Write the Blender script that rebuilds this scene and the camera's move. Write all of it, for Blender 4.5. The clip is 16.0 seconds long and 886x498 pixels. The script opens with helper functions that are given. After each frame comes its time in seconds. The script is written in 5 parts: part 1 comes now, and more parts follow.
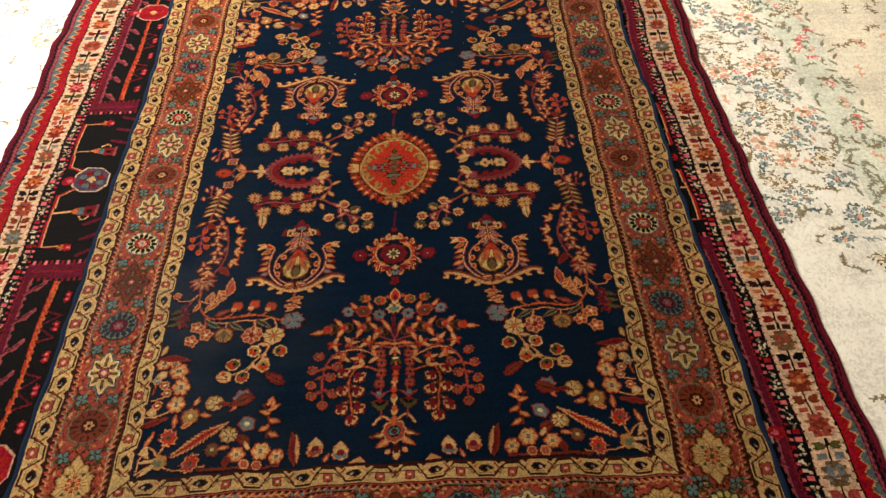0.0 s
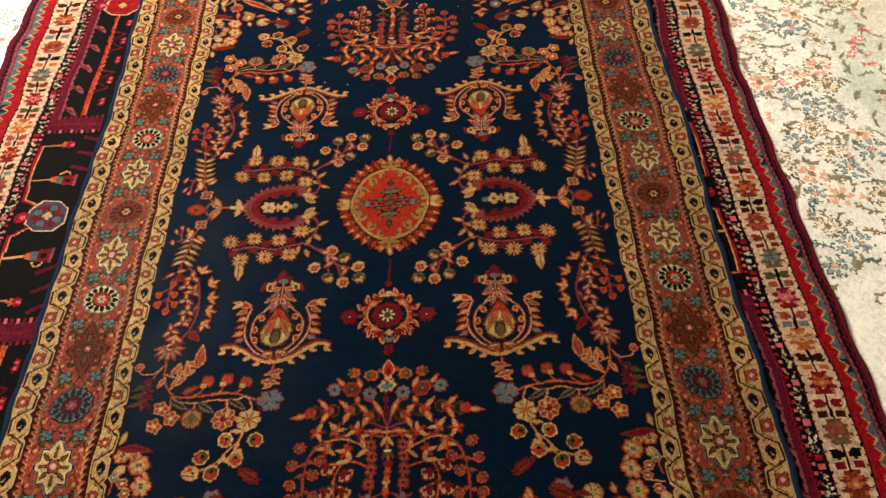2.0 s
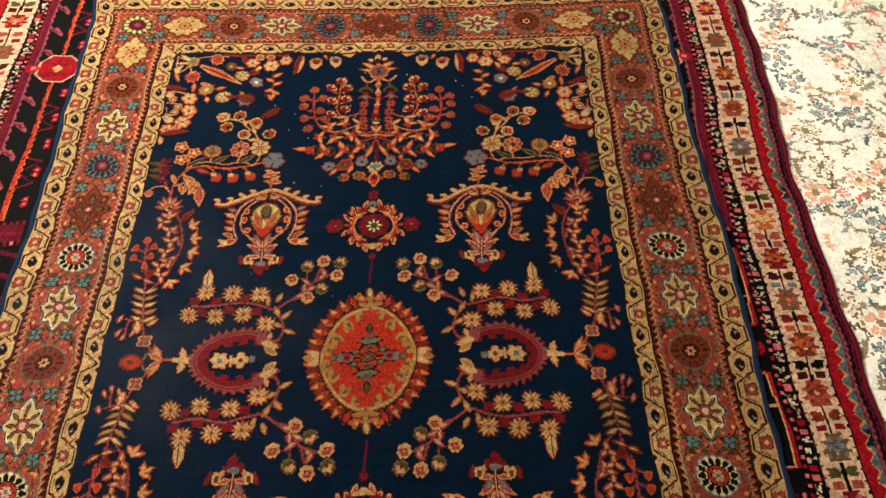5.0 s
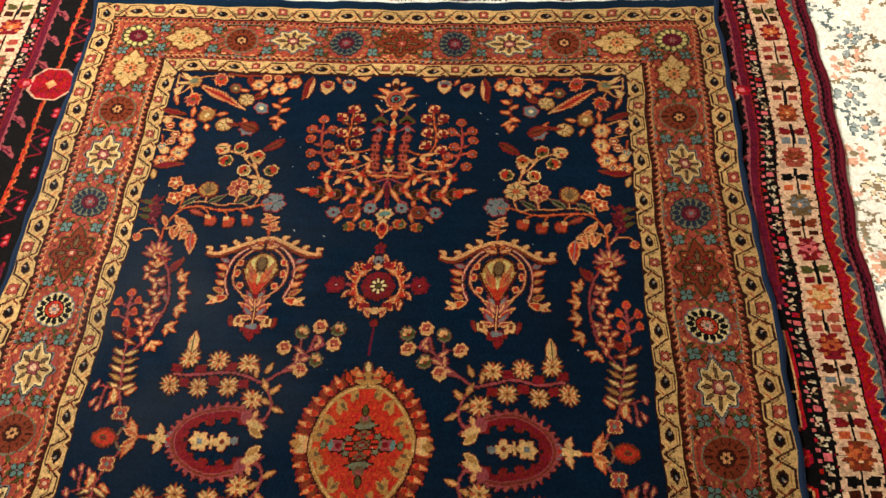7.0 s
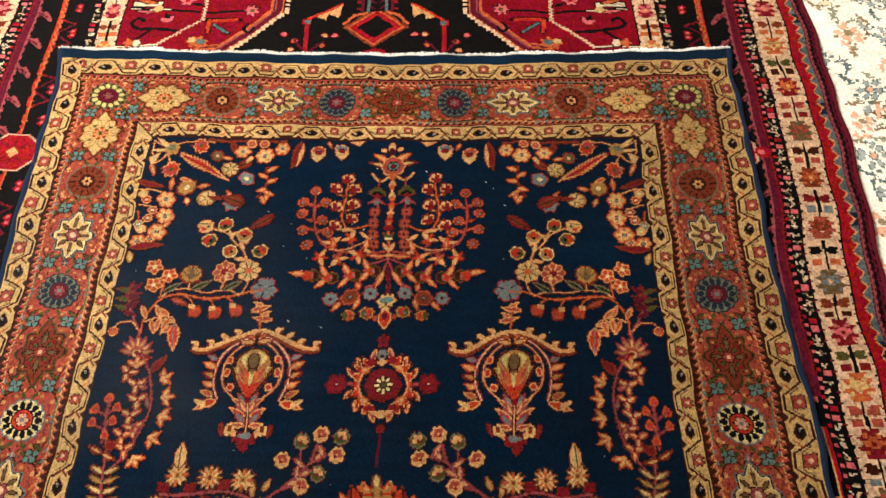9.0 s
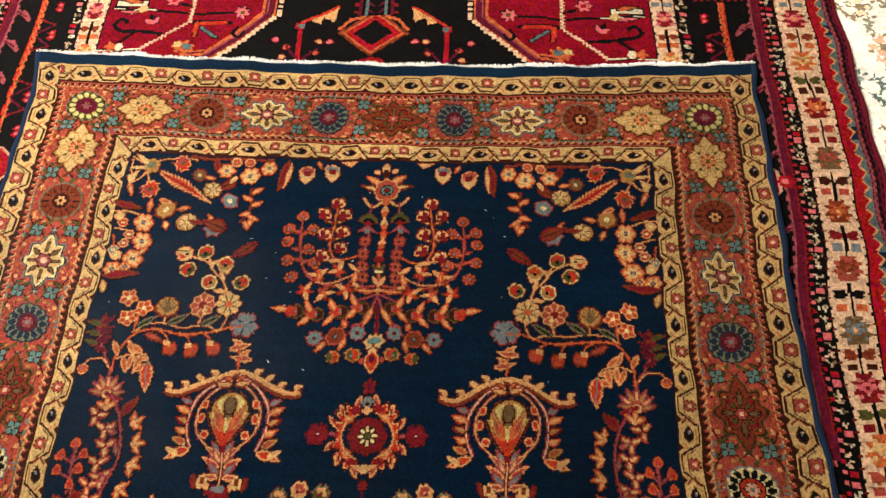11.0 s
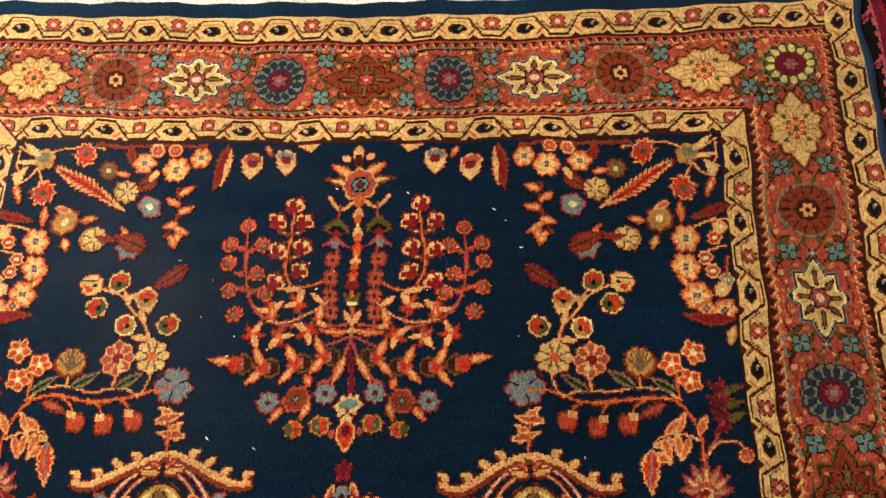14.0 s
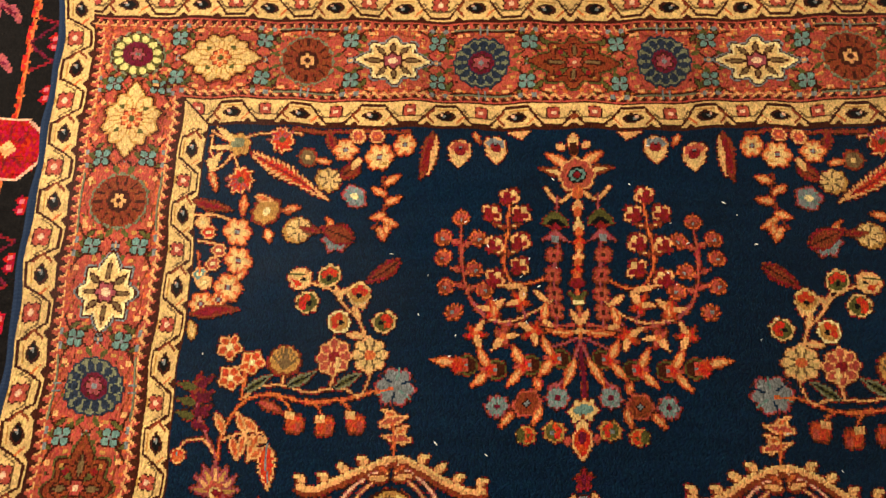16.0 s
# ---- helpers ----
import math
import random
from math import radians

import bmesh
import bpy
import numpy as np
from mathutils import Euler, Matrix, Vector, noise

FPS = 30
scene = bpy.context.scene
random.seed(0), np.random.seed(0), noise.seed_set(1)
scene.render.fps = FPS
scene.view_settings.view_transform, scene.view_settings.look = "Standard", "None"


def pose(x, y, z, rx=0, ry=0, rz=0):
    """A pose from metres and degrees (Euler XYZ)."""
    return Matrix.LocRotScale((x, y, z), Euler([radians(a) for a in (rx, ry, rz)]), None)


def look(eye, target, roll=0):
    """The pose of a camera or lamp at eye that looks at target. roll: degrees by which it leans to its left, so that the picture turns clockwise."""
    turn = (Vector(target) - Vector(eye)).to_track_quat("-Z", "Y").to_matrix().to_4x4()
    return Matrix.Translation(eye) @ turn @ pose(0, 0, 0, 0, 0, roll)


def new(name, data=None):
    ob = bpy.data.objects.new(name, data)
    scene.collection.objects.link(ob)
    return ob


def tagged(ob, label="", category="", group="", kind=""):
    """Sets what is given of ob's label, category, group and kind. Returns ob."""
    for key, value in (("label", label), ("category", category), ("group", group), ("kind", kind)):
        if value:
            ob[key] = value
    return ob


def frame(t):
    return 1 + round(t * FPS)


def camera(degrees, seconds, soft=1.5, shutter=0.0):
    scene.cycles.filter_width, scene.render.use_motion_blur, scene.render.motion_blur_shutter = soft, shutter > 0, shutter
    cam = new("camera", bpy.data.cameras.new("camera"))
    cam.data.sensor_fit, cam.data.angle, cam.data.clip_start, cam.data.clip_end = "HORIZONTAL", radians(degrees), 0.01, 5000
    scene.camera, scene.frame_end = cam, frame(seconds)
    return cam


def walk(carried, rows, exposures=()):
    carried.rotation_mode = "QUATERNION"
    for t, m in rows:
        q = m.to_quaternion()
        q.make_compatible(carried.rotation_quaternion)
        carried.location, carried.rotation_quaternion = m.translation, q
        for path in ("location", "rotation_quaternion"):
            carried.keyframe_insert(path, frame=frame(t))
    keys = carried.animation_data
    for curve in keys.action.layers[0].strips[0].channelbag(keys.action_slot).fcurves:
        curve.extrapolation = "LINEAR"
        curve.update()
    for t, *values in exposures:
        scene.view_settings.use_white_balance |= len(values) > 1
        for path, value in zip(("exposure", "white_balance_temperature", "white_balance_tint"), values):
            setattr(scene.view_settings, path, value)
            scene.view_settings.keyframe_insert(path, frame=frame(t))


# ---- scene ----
cam = camera(57.9, 16.0, soft=1.5)
PATH = [
    (0, (0.072, -1.371, 1.218), (0.109, -0.023, -0.259), -1.2),
    (0.5, (0.121, -1.297, 1.208), (0.098, 0.025, -0.293), -2.9),
    (1, (0.152, -1.25, 1.202), (0.089, 0.045, -0.321), -3.7),
    (1.5, (0.138, -1.172, 1.198), (0.101, 0.088, -0.355), -2.9),
    (2, (0.1, -1.061, 1.198), (0.106, 0.173, -0.376), -1.9),
    (2.5, (0.088, -0.997, 1.2), (0.117, 0.235, -0.376), -0.9),
    (3, (0.13, -0.903, 1.194), (0.116, 0.315, -0.393), -2.2),
    (3.5, (0.166, -0.841, 1.184), (0.121, 0.362, -0.413), -2.5),
    (4, (0.157, -0.763, 1.171), (0.123, 0.399, -0.456), -2.1),
    (4.5, (0.12, -0.659, 1.168), (0.134, 0.501, -0.461), -0.4),
    (4.7, (0.111, -0.639, 1.167), (0.138, 0.52, -0.463), -0.2),
    (6.8, (0.184, -0.398, 1.147), (0.075, 0.666, -0.542), -3.6),
    (7, (0.17, -0.368, 1.144), (0.077, 0.685, -0.554), -3.1),
    (7.5, (0.127, -0.26, 1.138), (0.084, 0.793, -0.562), -1.5),
    (8, (0.09, -0.209, 1.126), (0.098, 0.819, -0.59), 0.5),
    (8.5, (0.09, -0.189, 1.137), (0.09, 0.85, -0.572), -0.0),
    (9, (0.102, -0.182, 1.13), (0.087, 0.858, -0.578), -0.5),
    (9.2, (0.102, -0.185, 1.13), (0.083, 0.861, -0.574), -0.6),
    (11.3, (0.135, -0.005, 1.102), (0.081, 0.918, -0.672), -1.5),
    (11.5, (0.126, 0.018, 1.104), (0.079, 0.915, -0.683), -1.7),
    (12, (0.109, 0.049, 1.101), (0.092, 0.944, -0.688), -0.9),
    (12.5, (0.121, 0.101, 1.056), (0.083, 0.955, -0.752), -2.5),
    (13, (0.141, 0.183, 0.957), (0.075, 0.966, -0.882), -4.7),
    (13.5, (0.138, 0.232, 0.903), (0.061, 0.972, -0.954), -5.9),
    (14, (0.141, 0.259, 0.879), (0.065, 0.967, -0.99), -6.0),
    (14.5, (0.138, 0.281, 0.856), (0.059, 0.966, -1.021), -6.4),
    (15, (0.07, 0.288, 0.844), (0.003, 0.955, -1.04), -4.4),
    (15.5, (-0.034, 0.301, 0.847), (-0.128, 0.943, -1.045), -7.4),
    (16, (-0.093, 0.299, 0.85), (-0.215, 0.936, -1.042), -9.8),
]
EXPOSURES = [(0, 0.04, 6500, 10), (4.5, 0.09, 6500, 10), (7, 0.13, 6500, 10), (9, 0.12, 6450, 10), (12.5, 0.2, 6500, 10), (14.5, 0.42, 7150, 10), (16, 0.24, 7500, 10)]
walk(cam, [(t, look(eye, target, roll)) for t, eye, target, roll in PATH], EXPOSURES)

# ---- light: showroom's warm ceiling panel, an added weak fill, a dim indoor world ----
world = bpy.data.worlds.new("world")
scene.world = world
world.use_nodes = True
world.node_tree.nodes["Background"].inputs[0].default_value = (1.0, 0.9, 0.78, 1)
world.node_tree.nodes["Background"].inputs[1].default_value = 0.05


def lamp(name, place, target, size, power, colour):
    data = bpy.data.lights.new(name, "AREA")
    data.shape, data.size, data.size_y = "RECTANGLE", size[0], size[1]
    data.energy, data.color = power, colour
    ob = new(name, data)
    ob.matrix_world = look(place, target)
    return ob


WARM = (1.0, 0.95, 0.87)
lamp("unseen_overhead_lamp", (-1.75, 1.7, 2.66), (-1.75, 1.7, 0), (1.2, 0.6), 245, WARM)
# weak fill without a known source, added to keep the cream carpet bright
lamp("unseen_overhead_lamp", (1.9, 2.2, 2.66), (1.9, 2.2, 0), (1.2, 0.3), 16, WARM)


# ---- materials ----
def lin(r, g, b):
    return tuple((c / 255 / 12.92) if c < 10 else ((c / 255 + 0.055) / 1.055) ** 2.4 for c in (r, g, b))


# dyes of the navy rug, then those that the other two share
SHADES = {
    "navy": (7, 31, 53), "ink": (40, 50, 66), "deep": (18, 42, 64), "brick": (180, 79, 62), "rust": (134, 58, 34), "crimson": (134, 26, 32),
    "red": (202, 58, 34), "orange": (212, 104, 58), "peach": (232, 168, 108), "gold": (229, 187, 122), "tan": (190, 138, 74),
    "cream": (245, 222, 160), "brown": (66, 28, 17), "black": (17, 15, 15), "teal": (104, 140, 132), "slate": (126, 131, 132),
}
SHADES.update({
    "olive": (88, 84, 42), "mauve": (164, 76, 80), "pink": (236, 110, 112), "maroon": (104, 24, 44), "scarlet": (172, 18, 32),
    "ivory": (253, 248, 232), "mint": (234, 236, 216), "mist": (162, 172, 168), "moss": (150, 150, 126), "drab": (150, 130, 98), "steel": (98, 114, 112), "sage": (122, 124, 96), "umber": (118, 92, 60),
    "salmon": (238, 180, 148), "sand": (244, 224, 186), "blush": (246, 200, 160), "dusk": (82, 72, 88), "straw": (222, 204, 128), "oat": (248, 238, 214), "garnet": (142, 12, 34), "vermilion": (204, 76, 44),
})
INDEX = {k: i for i, k in enumerate(SHADES)}


def wool(name, rgb, knot, streak=0.10, fleck=0.30, gloss=0.018, depth=1.0, nap=0.0, lustre=0.0):
    """Dyed wool pile: slow streaks of dye along the weft, knots that differ, fine tufts as relief. nap: how far the pile leans; lustre: the sheen of the brushed surface."""
    m = bpy.data.materials.new(name)
    m.use_nodes = True
    n, l = m.node_tree.nodes, m.node_tree.links
    b = n["Principled BSDF"]
    geo = n.new("ShaderNodeNewGeometry")

    def scaled(sx, sy, sz):
        v = n.new("ShaderNodeVectorMath")
        v.operation = "MULTIPLY"
        v.inputs[1].default_value = (sx, sy, sz)
        l.new(geo.outputs["Position"], v.inputs[0])
        return v.outputs[0]

    slow = n.new("ShaderNodeTexNoise")
    slow.inputs["Scale"].default_value, slow.inputs["Detail"].default_value = 1.0, 5
    l.new(scaled(5, 80, 1), slow.inputs["Vector"])
    cell = n.new("ShaderNodeTexVoronoi")
    cell.inputs["Scale"].default_value = 1.0
    l.new(scaled(1 / knot, 0.8 / knot, 0), cell.inputs["Vector"])
    tone = n.new("ShaderNodeSeparateColor")
    l.new(cell.outputs["Color"], tone.inputs[0])
    worn = n.new("ShaderNodeTexNoise")
    worn.inputs["Scale"].default_value, worn.inputs["Detail"].default_value = 9.0, 5
    l.new(geo.outputs["Position"], worn.inputs["Vector"])

    def ranged(socket, a, c, lo=0.0, hi=1.0):
        r = n.new("ShaderNodeMapRange")
        r.inputs[1].default_value, r.inputs[2].default_value = lo, hi
        r.inputs[3].default_value, r.inputs[4].default_value = a, c
        l.new(socket, r.inputs[0])
        return r.outputs[0]

    def times(a, c):
        x = n.new("ShaderNodeMath")
        x.operation = "MULTIPLY"
        l.new(a, x.inputs[0]), l.new(c, x.inputs[1])
        return x.outputs[0]

    value = times(times(ranged(slow.outputs[0], 1 - streak * 2, 1 + streak * 2, 0.25, 0.75), ranged(tone.outputs[0], 1 - fleck, 1 + fleck)),
                  ranged(worn.outputs[0], 0.88, 1.12, 0.3, 0.7))
    hsv = n.new("ShaderNodeHueSaturation")
    hsv.inputs["Color"].default_value = (*[depth * c for c in lin(*rgb)], 1)
    l.new(value, hsv.inputs["Value"])
    l.new(ranged(tone.outputs[1], 0.488, 0.512), hsv.inputs["Hue"])
    l.new(hsv.outputs[0], b.inputs["Base Color"])
    b.inputs["Roughness"].default_value = 0.56
    b.inputs["Specular IOR Level"].default_value = gloss
    # a fibre's gloss takes on some of its dye
    b.inputs["Specular Tint"].default_value = (*[0.4 + 0.6 * c / max(lin(*rgb)) for c in lin(*rgb)], 1)
    b.inputs["Sheen Weight"].default_value = 0.015
    b.inputs["Sheen Roughness"].default_value = 0.5
    tuft = n.new("ShaderNodeTexNoise")
    tuft.inputs["Scale"].default_value, tuft.inputs["Detail"].default_value = 1.2 / knot, 3
    l.new(geo.outputs["Position"], tuft.inputs["Vector"])
    both = n.new("ShaderNodeMath")
    both.operation = "MULTIPLY_ADD"
    l.new(cell.outputs["Distance"], both.inputs[0])
    both.inputs[1].default_value = -0.5
    l.new(tuft.outputs[0], both.inputs[2])
    bump = n.new("ShaderNodeBump")
    bump.inputs["Strength"].default_value, bump.inputs["Distance"].default_value = 0.7, 0.0014
    l.new(both.outputs[0], bump.inputs["Height"])
    if nap:
        # the pile leans across the rug, more in some patches than in others
        cloud = n.new("ShaderNodeTexNoise")
        cloud.inputs["Scale"].default_value, cloud.inputs["Detail"].default_value = 7.0, 4
        l.new(geo.outputs["Position"], cloud.inputs["Vector"])
        lean, total = n.new("ShaderNodeVectorMath"), n.new("ShaderNodeVectorMath")
        lean.operation, total.operation = "SCALE", "ADD"
        lean.inputs[0].default_value = (1.0, -0.15, 0.0)
        l.new(ranged(cloud.outputs[0], nap * 0.75, nap * 1.25, 0.3, 0.7), lean.inputs["Scale"])
        l.new(geo.outputs["Normal"], total.inputs[0]), l.new(lean.outputs[0], total.inputs[1])
        unit = n.new("ShaderNodeVectorMath")
        unit.operation = "NORMALIZE"
        l.new(total.outputs[0], unit.inputs[0]), l.new(unit.outputs[0], bump.inputs["Normal"])
        l.new(ranged(cloud.outputs[0], lustre * 0.3, lustre * 1.7, 0.35, 0.65), b.inputs["Coat Weight"])
        b.inputs["Coat Roughness"].default_value = 0.42
    l.new(bump.outputs[0], b.inputs["Normal"])
    return m


def plain(name, rgb, rough=0.8, grain=60.0, depth=0.001):
    m = bpy.data.materials.new(name)
    m.use_nodes = True
    n, l = m.node_tree.nodes, m.node_tree.links
    b = n["Principled BSDF"]
    geo, tex, ramp, bump = n.new("ShaderNodeNewGeometry"), n.new("ShaderNodeTexNoise"), n.new("ShaderNodeMix"), n.new("ShaderNodeBump")
    tex.inputs["Scale"].default_value, tex.inputs["Detail"].default_value = grain, 6
    l.new(geo.outputs["Position"], tex.inputs["Vector"])
    ramp.data_type = "RGBA"
    c = lin(*rgb)
    ramp.inputs[6].default_value, ramp.inputs[7].default_value = (*[x * 0.8 for x in c], 1), (*[min(1, x * 1.12) for x in c], 1)
    l.new(tex.outputs[0], ramp.inputs[0]), l.new(ramp.outputs[2], b.inputs["Base Color"])
    b.inputs["Roughness"].default_value, b.inputs["Specular IOR Level"].default_value = rough, 0.08
    bump.inputs["Distance"].default_value = depth
    l.new(tex.outputs[0], bump.inputs["Height"]), l.new(bump.outputs[0], b.inputs["Normal"])
    return m


FINE = [wool("fine_wool_" + k, v, 0.0021, gloss=0.014, depth=0.84, nap=0.66, lustre=0.022) for k, v in SHADES.items()]
COARSE = [wool("coarse_wool_" + k, v, 0.0034, fleck=0.34, depth=0.54) for k, v in SHADES.items()]
PALE = [wool("deep_pile_wool_" + k, v, 0.0040, streak=0.04, fleck=0.16) for k, v in SHADES.items()]
COTTON = plain("white_cotton", (250, 246, 238), 0.9, 900, 0.0006)
CORD = plain("blue_grey_wool_cord", (24, 37, 58), 0.9, 700, 0.0008)
RED_CORD = plain("red_wool_cord", (92, 18, 32), 0.9, 700, 0.0008)
PLASTER = plain("pale_plaster", (226, 216, 198), 0.9, 12)
CEMENT = plain("grey_screed", (120, 112, 102), 0.8, 14)


# ---- helpers for parts ----
def link(name, mesh, parent=None, label=""):
    ob = new(name, mesh)
    ob.parent = parent
    return tagged(ob, label=label)


def part(name, bm, material, parent, label=""):
    mesh = bpy.data.meshes.new(name)
    bm.to_mesh(mesh)
    bm.free()
    mesh.materials.append(material)
    return link(name, mesh, parent, label)


def boxed(bm, x0, x1, y0, y1, z0, z1):
    made = bmesh.ops.create_cube(bm, size=1, matrix=Matrix.Translation(((x0 + x1) / 2, (y0 + y1) / 2, (z0 + z1) / 2)) @ Matrix.Diagonal((x1 - x0, y1 - y0, z1 - z0, 1)))
    return made["verts"]


def smooth(a, b, x):
    s = np.clip((x - a) / (b - a), 0, 1)
    return s * s * (3 - 2 * s)


# ---- the loom: motifs are laid knot by knot on a grid, then become pieces of pile ----
class Loom:
    def __init__(self, u0, u1, v0, v1, knot, ground):
        self.u0, self.v0, self.knot = u0, v0, knot
        self.nu, self.nv = int(round((u1 - u0) / knot)), int(round((v1 - v0) / knot))
        self.u = u0 + (np.arange(self.nu) + 0.5) * knot
        self.v = v0 + (np.arange(self.nv) + 0.5) * knot
        self.colour = np.full((self.nv, self.nu), INDEX[ground], np.int16)
        self.part = np.zeros((self.nv, self.nu), np.int16)
        self.parts = [("field", "", "uv", -1)]
        self.now, self.slim, self.allow, self.split = 0, 1.0, None, False
        self.go(0, 0)

    def go(self, u, v, turn=0.0, flip=1):
        """Sets the place and turn (degrees) that what follows is drawn at."""
        self.o, self.t, self.flip = (u, v), radians(turn), flip

    def begin(self, name, label="", share="", owner=-1):
        """What follows is a part of its own; owner: the part that it belongs to, or none."""
        self.parts.append((name, label, share, owner))
        self.now = len(self.parts) - 1

    def bloom(self, name, p, q, r):
        """Starts a bloom inside the motif being drawn; returns the motif."""
        owner = self.now
        if self.split:
            u, v = self.out(p, q)
            share = ("u" if abs(u) < r else "") + ("v" if abs(v) < r else "")
            self.begin(name, "", share, owner)
        return owner

    def out(self, p, q):
        p *= self.flip
        c, s = math.cos(self.t), math.sin(self.t)
        return self.o[0] + c * p - s * q, self.o[1] + s * p + c * q

    def window(self, p, q, r):
        gu, gv = self.out(p, q)
        i0, i1 = int((gu - r - self.u0) / self.knot) - 1, int((gu + r - self.u0) / self.knot) + 2
        j0, j1 = int((gv - r - self.v0) / self.knot) - 1, int((gv + r - self.v0) / self.knot) + 2
        i0, j0, i1, j1 = max(i0, 0), max(j0, 0), min(i1, self.nu), min(j1, self.nv)
        if i0 >= i1 or j0 >= j1:
            return None
        du, dv = np.meshgrid(self.u[i0:i1] - self.o[0], self.v[j0:j1] - self.o[1])
        c, s = math.cos(self.t), math.sin(self.t)
        return (slice(j0, j1), slice(i0, i1)), (c * du + s * dv) * self.flip, -s * du + c * dv

    def fill(self, where, mask, colour):
        if self.allow is not None:
            mask = mask & self.allow[where]
        self.colour[where][mask] = INDEX[colour]
        self.part[where][mask] = self.now

    def blob(self, p, q, rp, rq, colour, n=0, depth=0.0, turn=0.0, phase=0.0):
        rp, rq = rp * self.slim, rq * self.slim
        w = self.window(p, q, max(rp, rq))
        if w:
            where, P, Q = w
            a = radians(turn)
            x, y = P - p, Q - q
            x, y = (math.cos(a) * x + math.sin(a) * y) / rp, (-math.sin(a) * x + math.cos(a) * y) / rq
            edge = 1 - depth * (0.5 - 0.5 * np.cos(n * np.arctan2(y, x) + phase)) if n else 1.0
            self.fill(where, np.hypot(x, y) < edge, colour)

    def rect(self, p0, p1, q0, q1, colour):
        w = self.window((p0 + p1) / 2, (q0 + q1) / 2, math.hypot(p1 - p0, q1 - q0) / 2)
        if w:
            where, P, Q = w
            self.fill(where, (P >= p0) & (P < p1) & (Q >= q0) & (Q < q1), colour)

    def poly(self, points, colour):
        p, q = [a for a, _ in points], [b for _, b in points]
        m = ((min(p) + max(p)) / 2, (min(q) + max(q)) / 2)
        w = self.window(*m, math.hypot(max(p) - min(p), max(q) - min(q)) / 2)
        if w:
            where, P, Q = w
            inside = np.zeros(P.shape, bool)
            for (a, b), (c, d) in zip(points, points[1:] + points[:1]):
                if b != d:
                    inside ^= ((b > Q) != (d > Q)) & (P < (c - a) * (Q - b) / (d - b) + a)
            self.fill(where, inside, colour)

    def line(self, points, width, colour, wave=0.0, period=12.0):
        width = max(width * self.slim, 2.3) if self.slim < 1 else width
        for (a, b), (c, d) in zip(points, points[1:]):
            w = self.window((a + c) / 2, (b + d) / 2, math.hypot(c - a, d - b) / 2 + width + wave)
            if w:
                where, P, Q = w
                ln = max(math.hypot(c - a, d - b), 1e-6)
                ex, ey = (c - a) / ln, (d - b) / ln
                along = np.clip((P - a) * ex + (Q - b) * ey, 0, ln)
                off = wave * np.sin(along * 2 * math.pi / period) if wave else 0.0
                self.fill(where, np.hypot(P - a - along * ex + ey * off, Q - b - along * ey - ex * off) < width / 2, colour)

    def curve(self, points, width, colour):
        pts = [points[0], *points, points[-1]]
        path = []
        for k in range(1, len(pts) - 2):
            a, b, c, d = (np.array(x, float) for x in pts[k - 1:k + 3])
            for t in np.linspace(0, 1, 6, endpoint=False):
                path.append(tuple(0.5 * (2 * b + (c - a) * t + (2 * a - 5 * b + 4 * c - d) * t * t + (3 * b - a - 3 * c + d) * t ** 3)))
        self.line(path + [tuple(points[-1])], width, colour)

    def leaf(self, p, q, length, width, turn, colour, edge=None, vein=None, saw=0.0, rim=2.4):
        """A pointed leaf from its foot (p, q) along turn degrees; saw: depth of the teeth along its edge."""
        a = radians(turn)
        length, width = length * (0.5 + 0.5 * self.slim), width * self.slim
        w = self.window(p + math.cos(a) * length / 2, q + math.sin(a) * length / 2, length / 2 + width)
        if w:
            where, P, Q = w
            x, y = math.cos(a) * (P - p) + math.sin(a) * (Q - q), -math.sin(a) * (P - p) + math.cos(a) * (Q - q)
            s = np.clip(x / length, 0, 1)
            half = width / 2 * np.sin(np.pi * s ** 0.8) * (1 - saw * ((x / 7.0) % 1.0)) + 0.4
            inside = (x > 0) & (x < length)
            if edge:
                self.fill(where, inside & (abs(y) < half), edge)
                self.fill(where, inside & (abs(y) < half - rim) & (x > rim * .6) & (x < length - rim), colour)
            else:
                self.fill(where, inside & (abs(y) < half), colour)
            if vein:
                self.fill(where, (x > 0) & (x < length * .85) & (abs(y) < 1.0), vein)

    def flower(self, p, q, r, n, petal, eye, rim=None, gaps=None, depth=0.3, turn=0.0, core=None):
        keep, self.slim, r = self.slim, 1.0, r * self.slim
        owner = self.bloom("blossom", p, q, r)
        if rim and n != 4:
            self.blob(p, q, r + 2.2, r + 2.2, rim, n, depth * 0.8, turn)
        if n == 4:
            for c, s in ((rim, 0.56), (petal, 0.42)):
                for k in range(4 if c else 0):
                    a = radians(turn + 90 * k)
                    self.blob(p + r * .58 * math.cos(a), q + r * .58 * math.sin(a), r * s, r * s, c)
            self.blob(p, q, r * .4, r * .4, petal)
        else:
            self.blob(p, q, r, r, petal, n, depth, turn)
        if gaps:
            for k in range(n):
                a = radians(turn) + (k + 0.5) * 2 * math.pi / n
                self.line([(p + r * .35 * math.cos(a), q + r * .35 * math.sin(a)), (p + r * .85 * math.cos(a), q + r * .85 * math.sin(a))], 2.2, gaps)
        self.blob(p, q, r * .32, r * .32, eye)
        if core:
            self.blob(p, q, r * .16, r * .16, core)
        self.slim, self.now = keep, owner

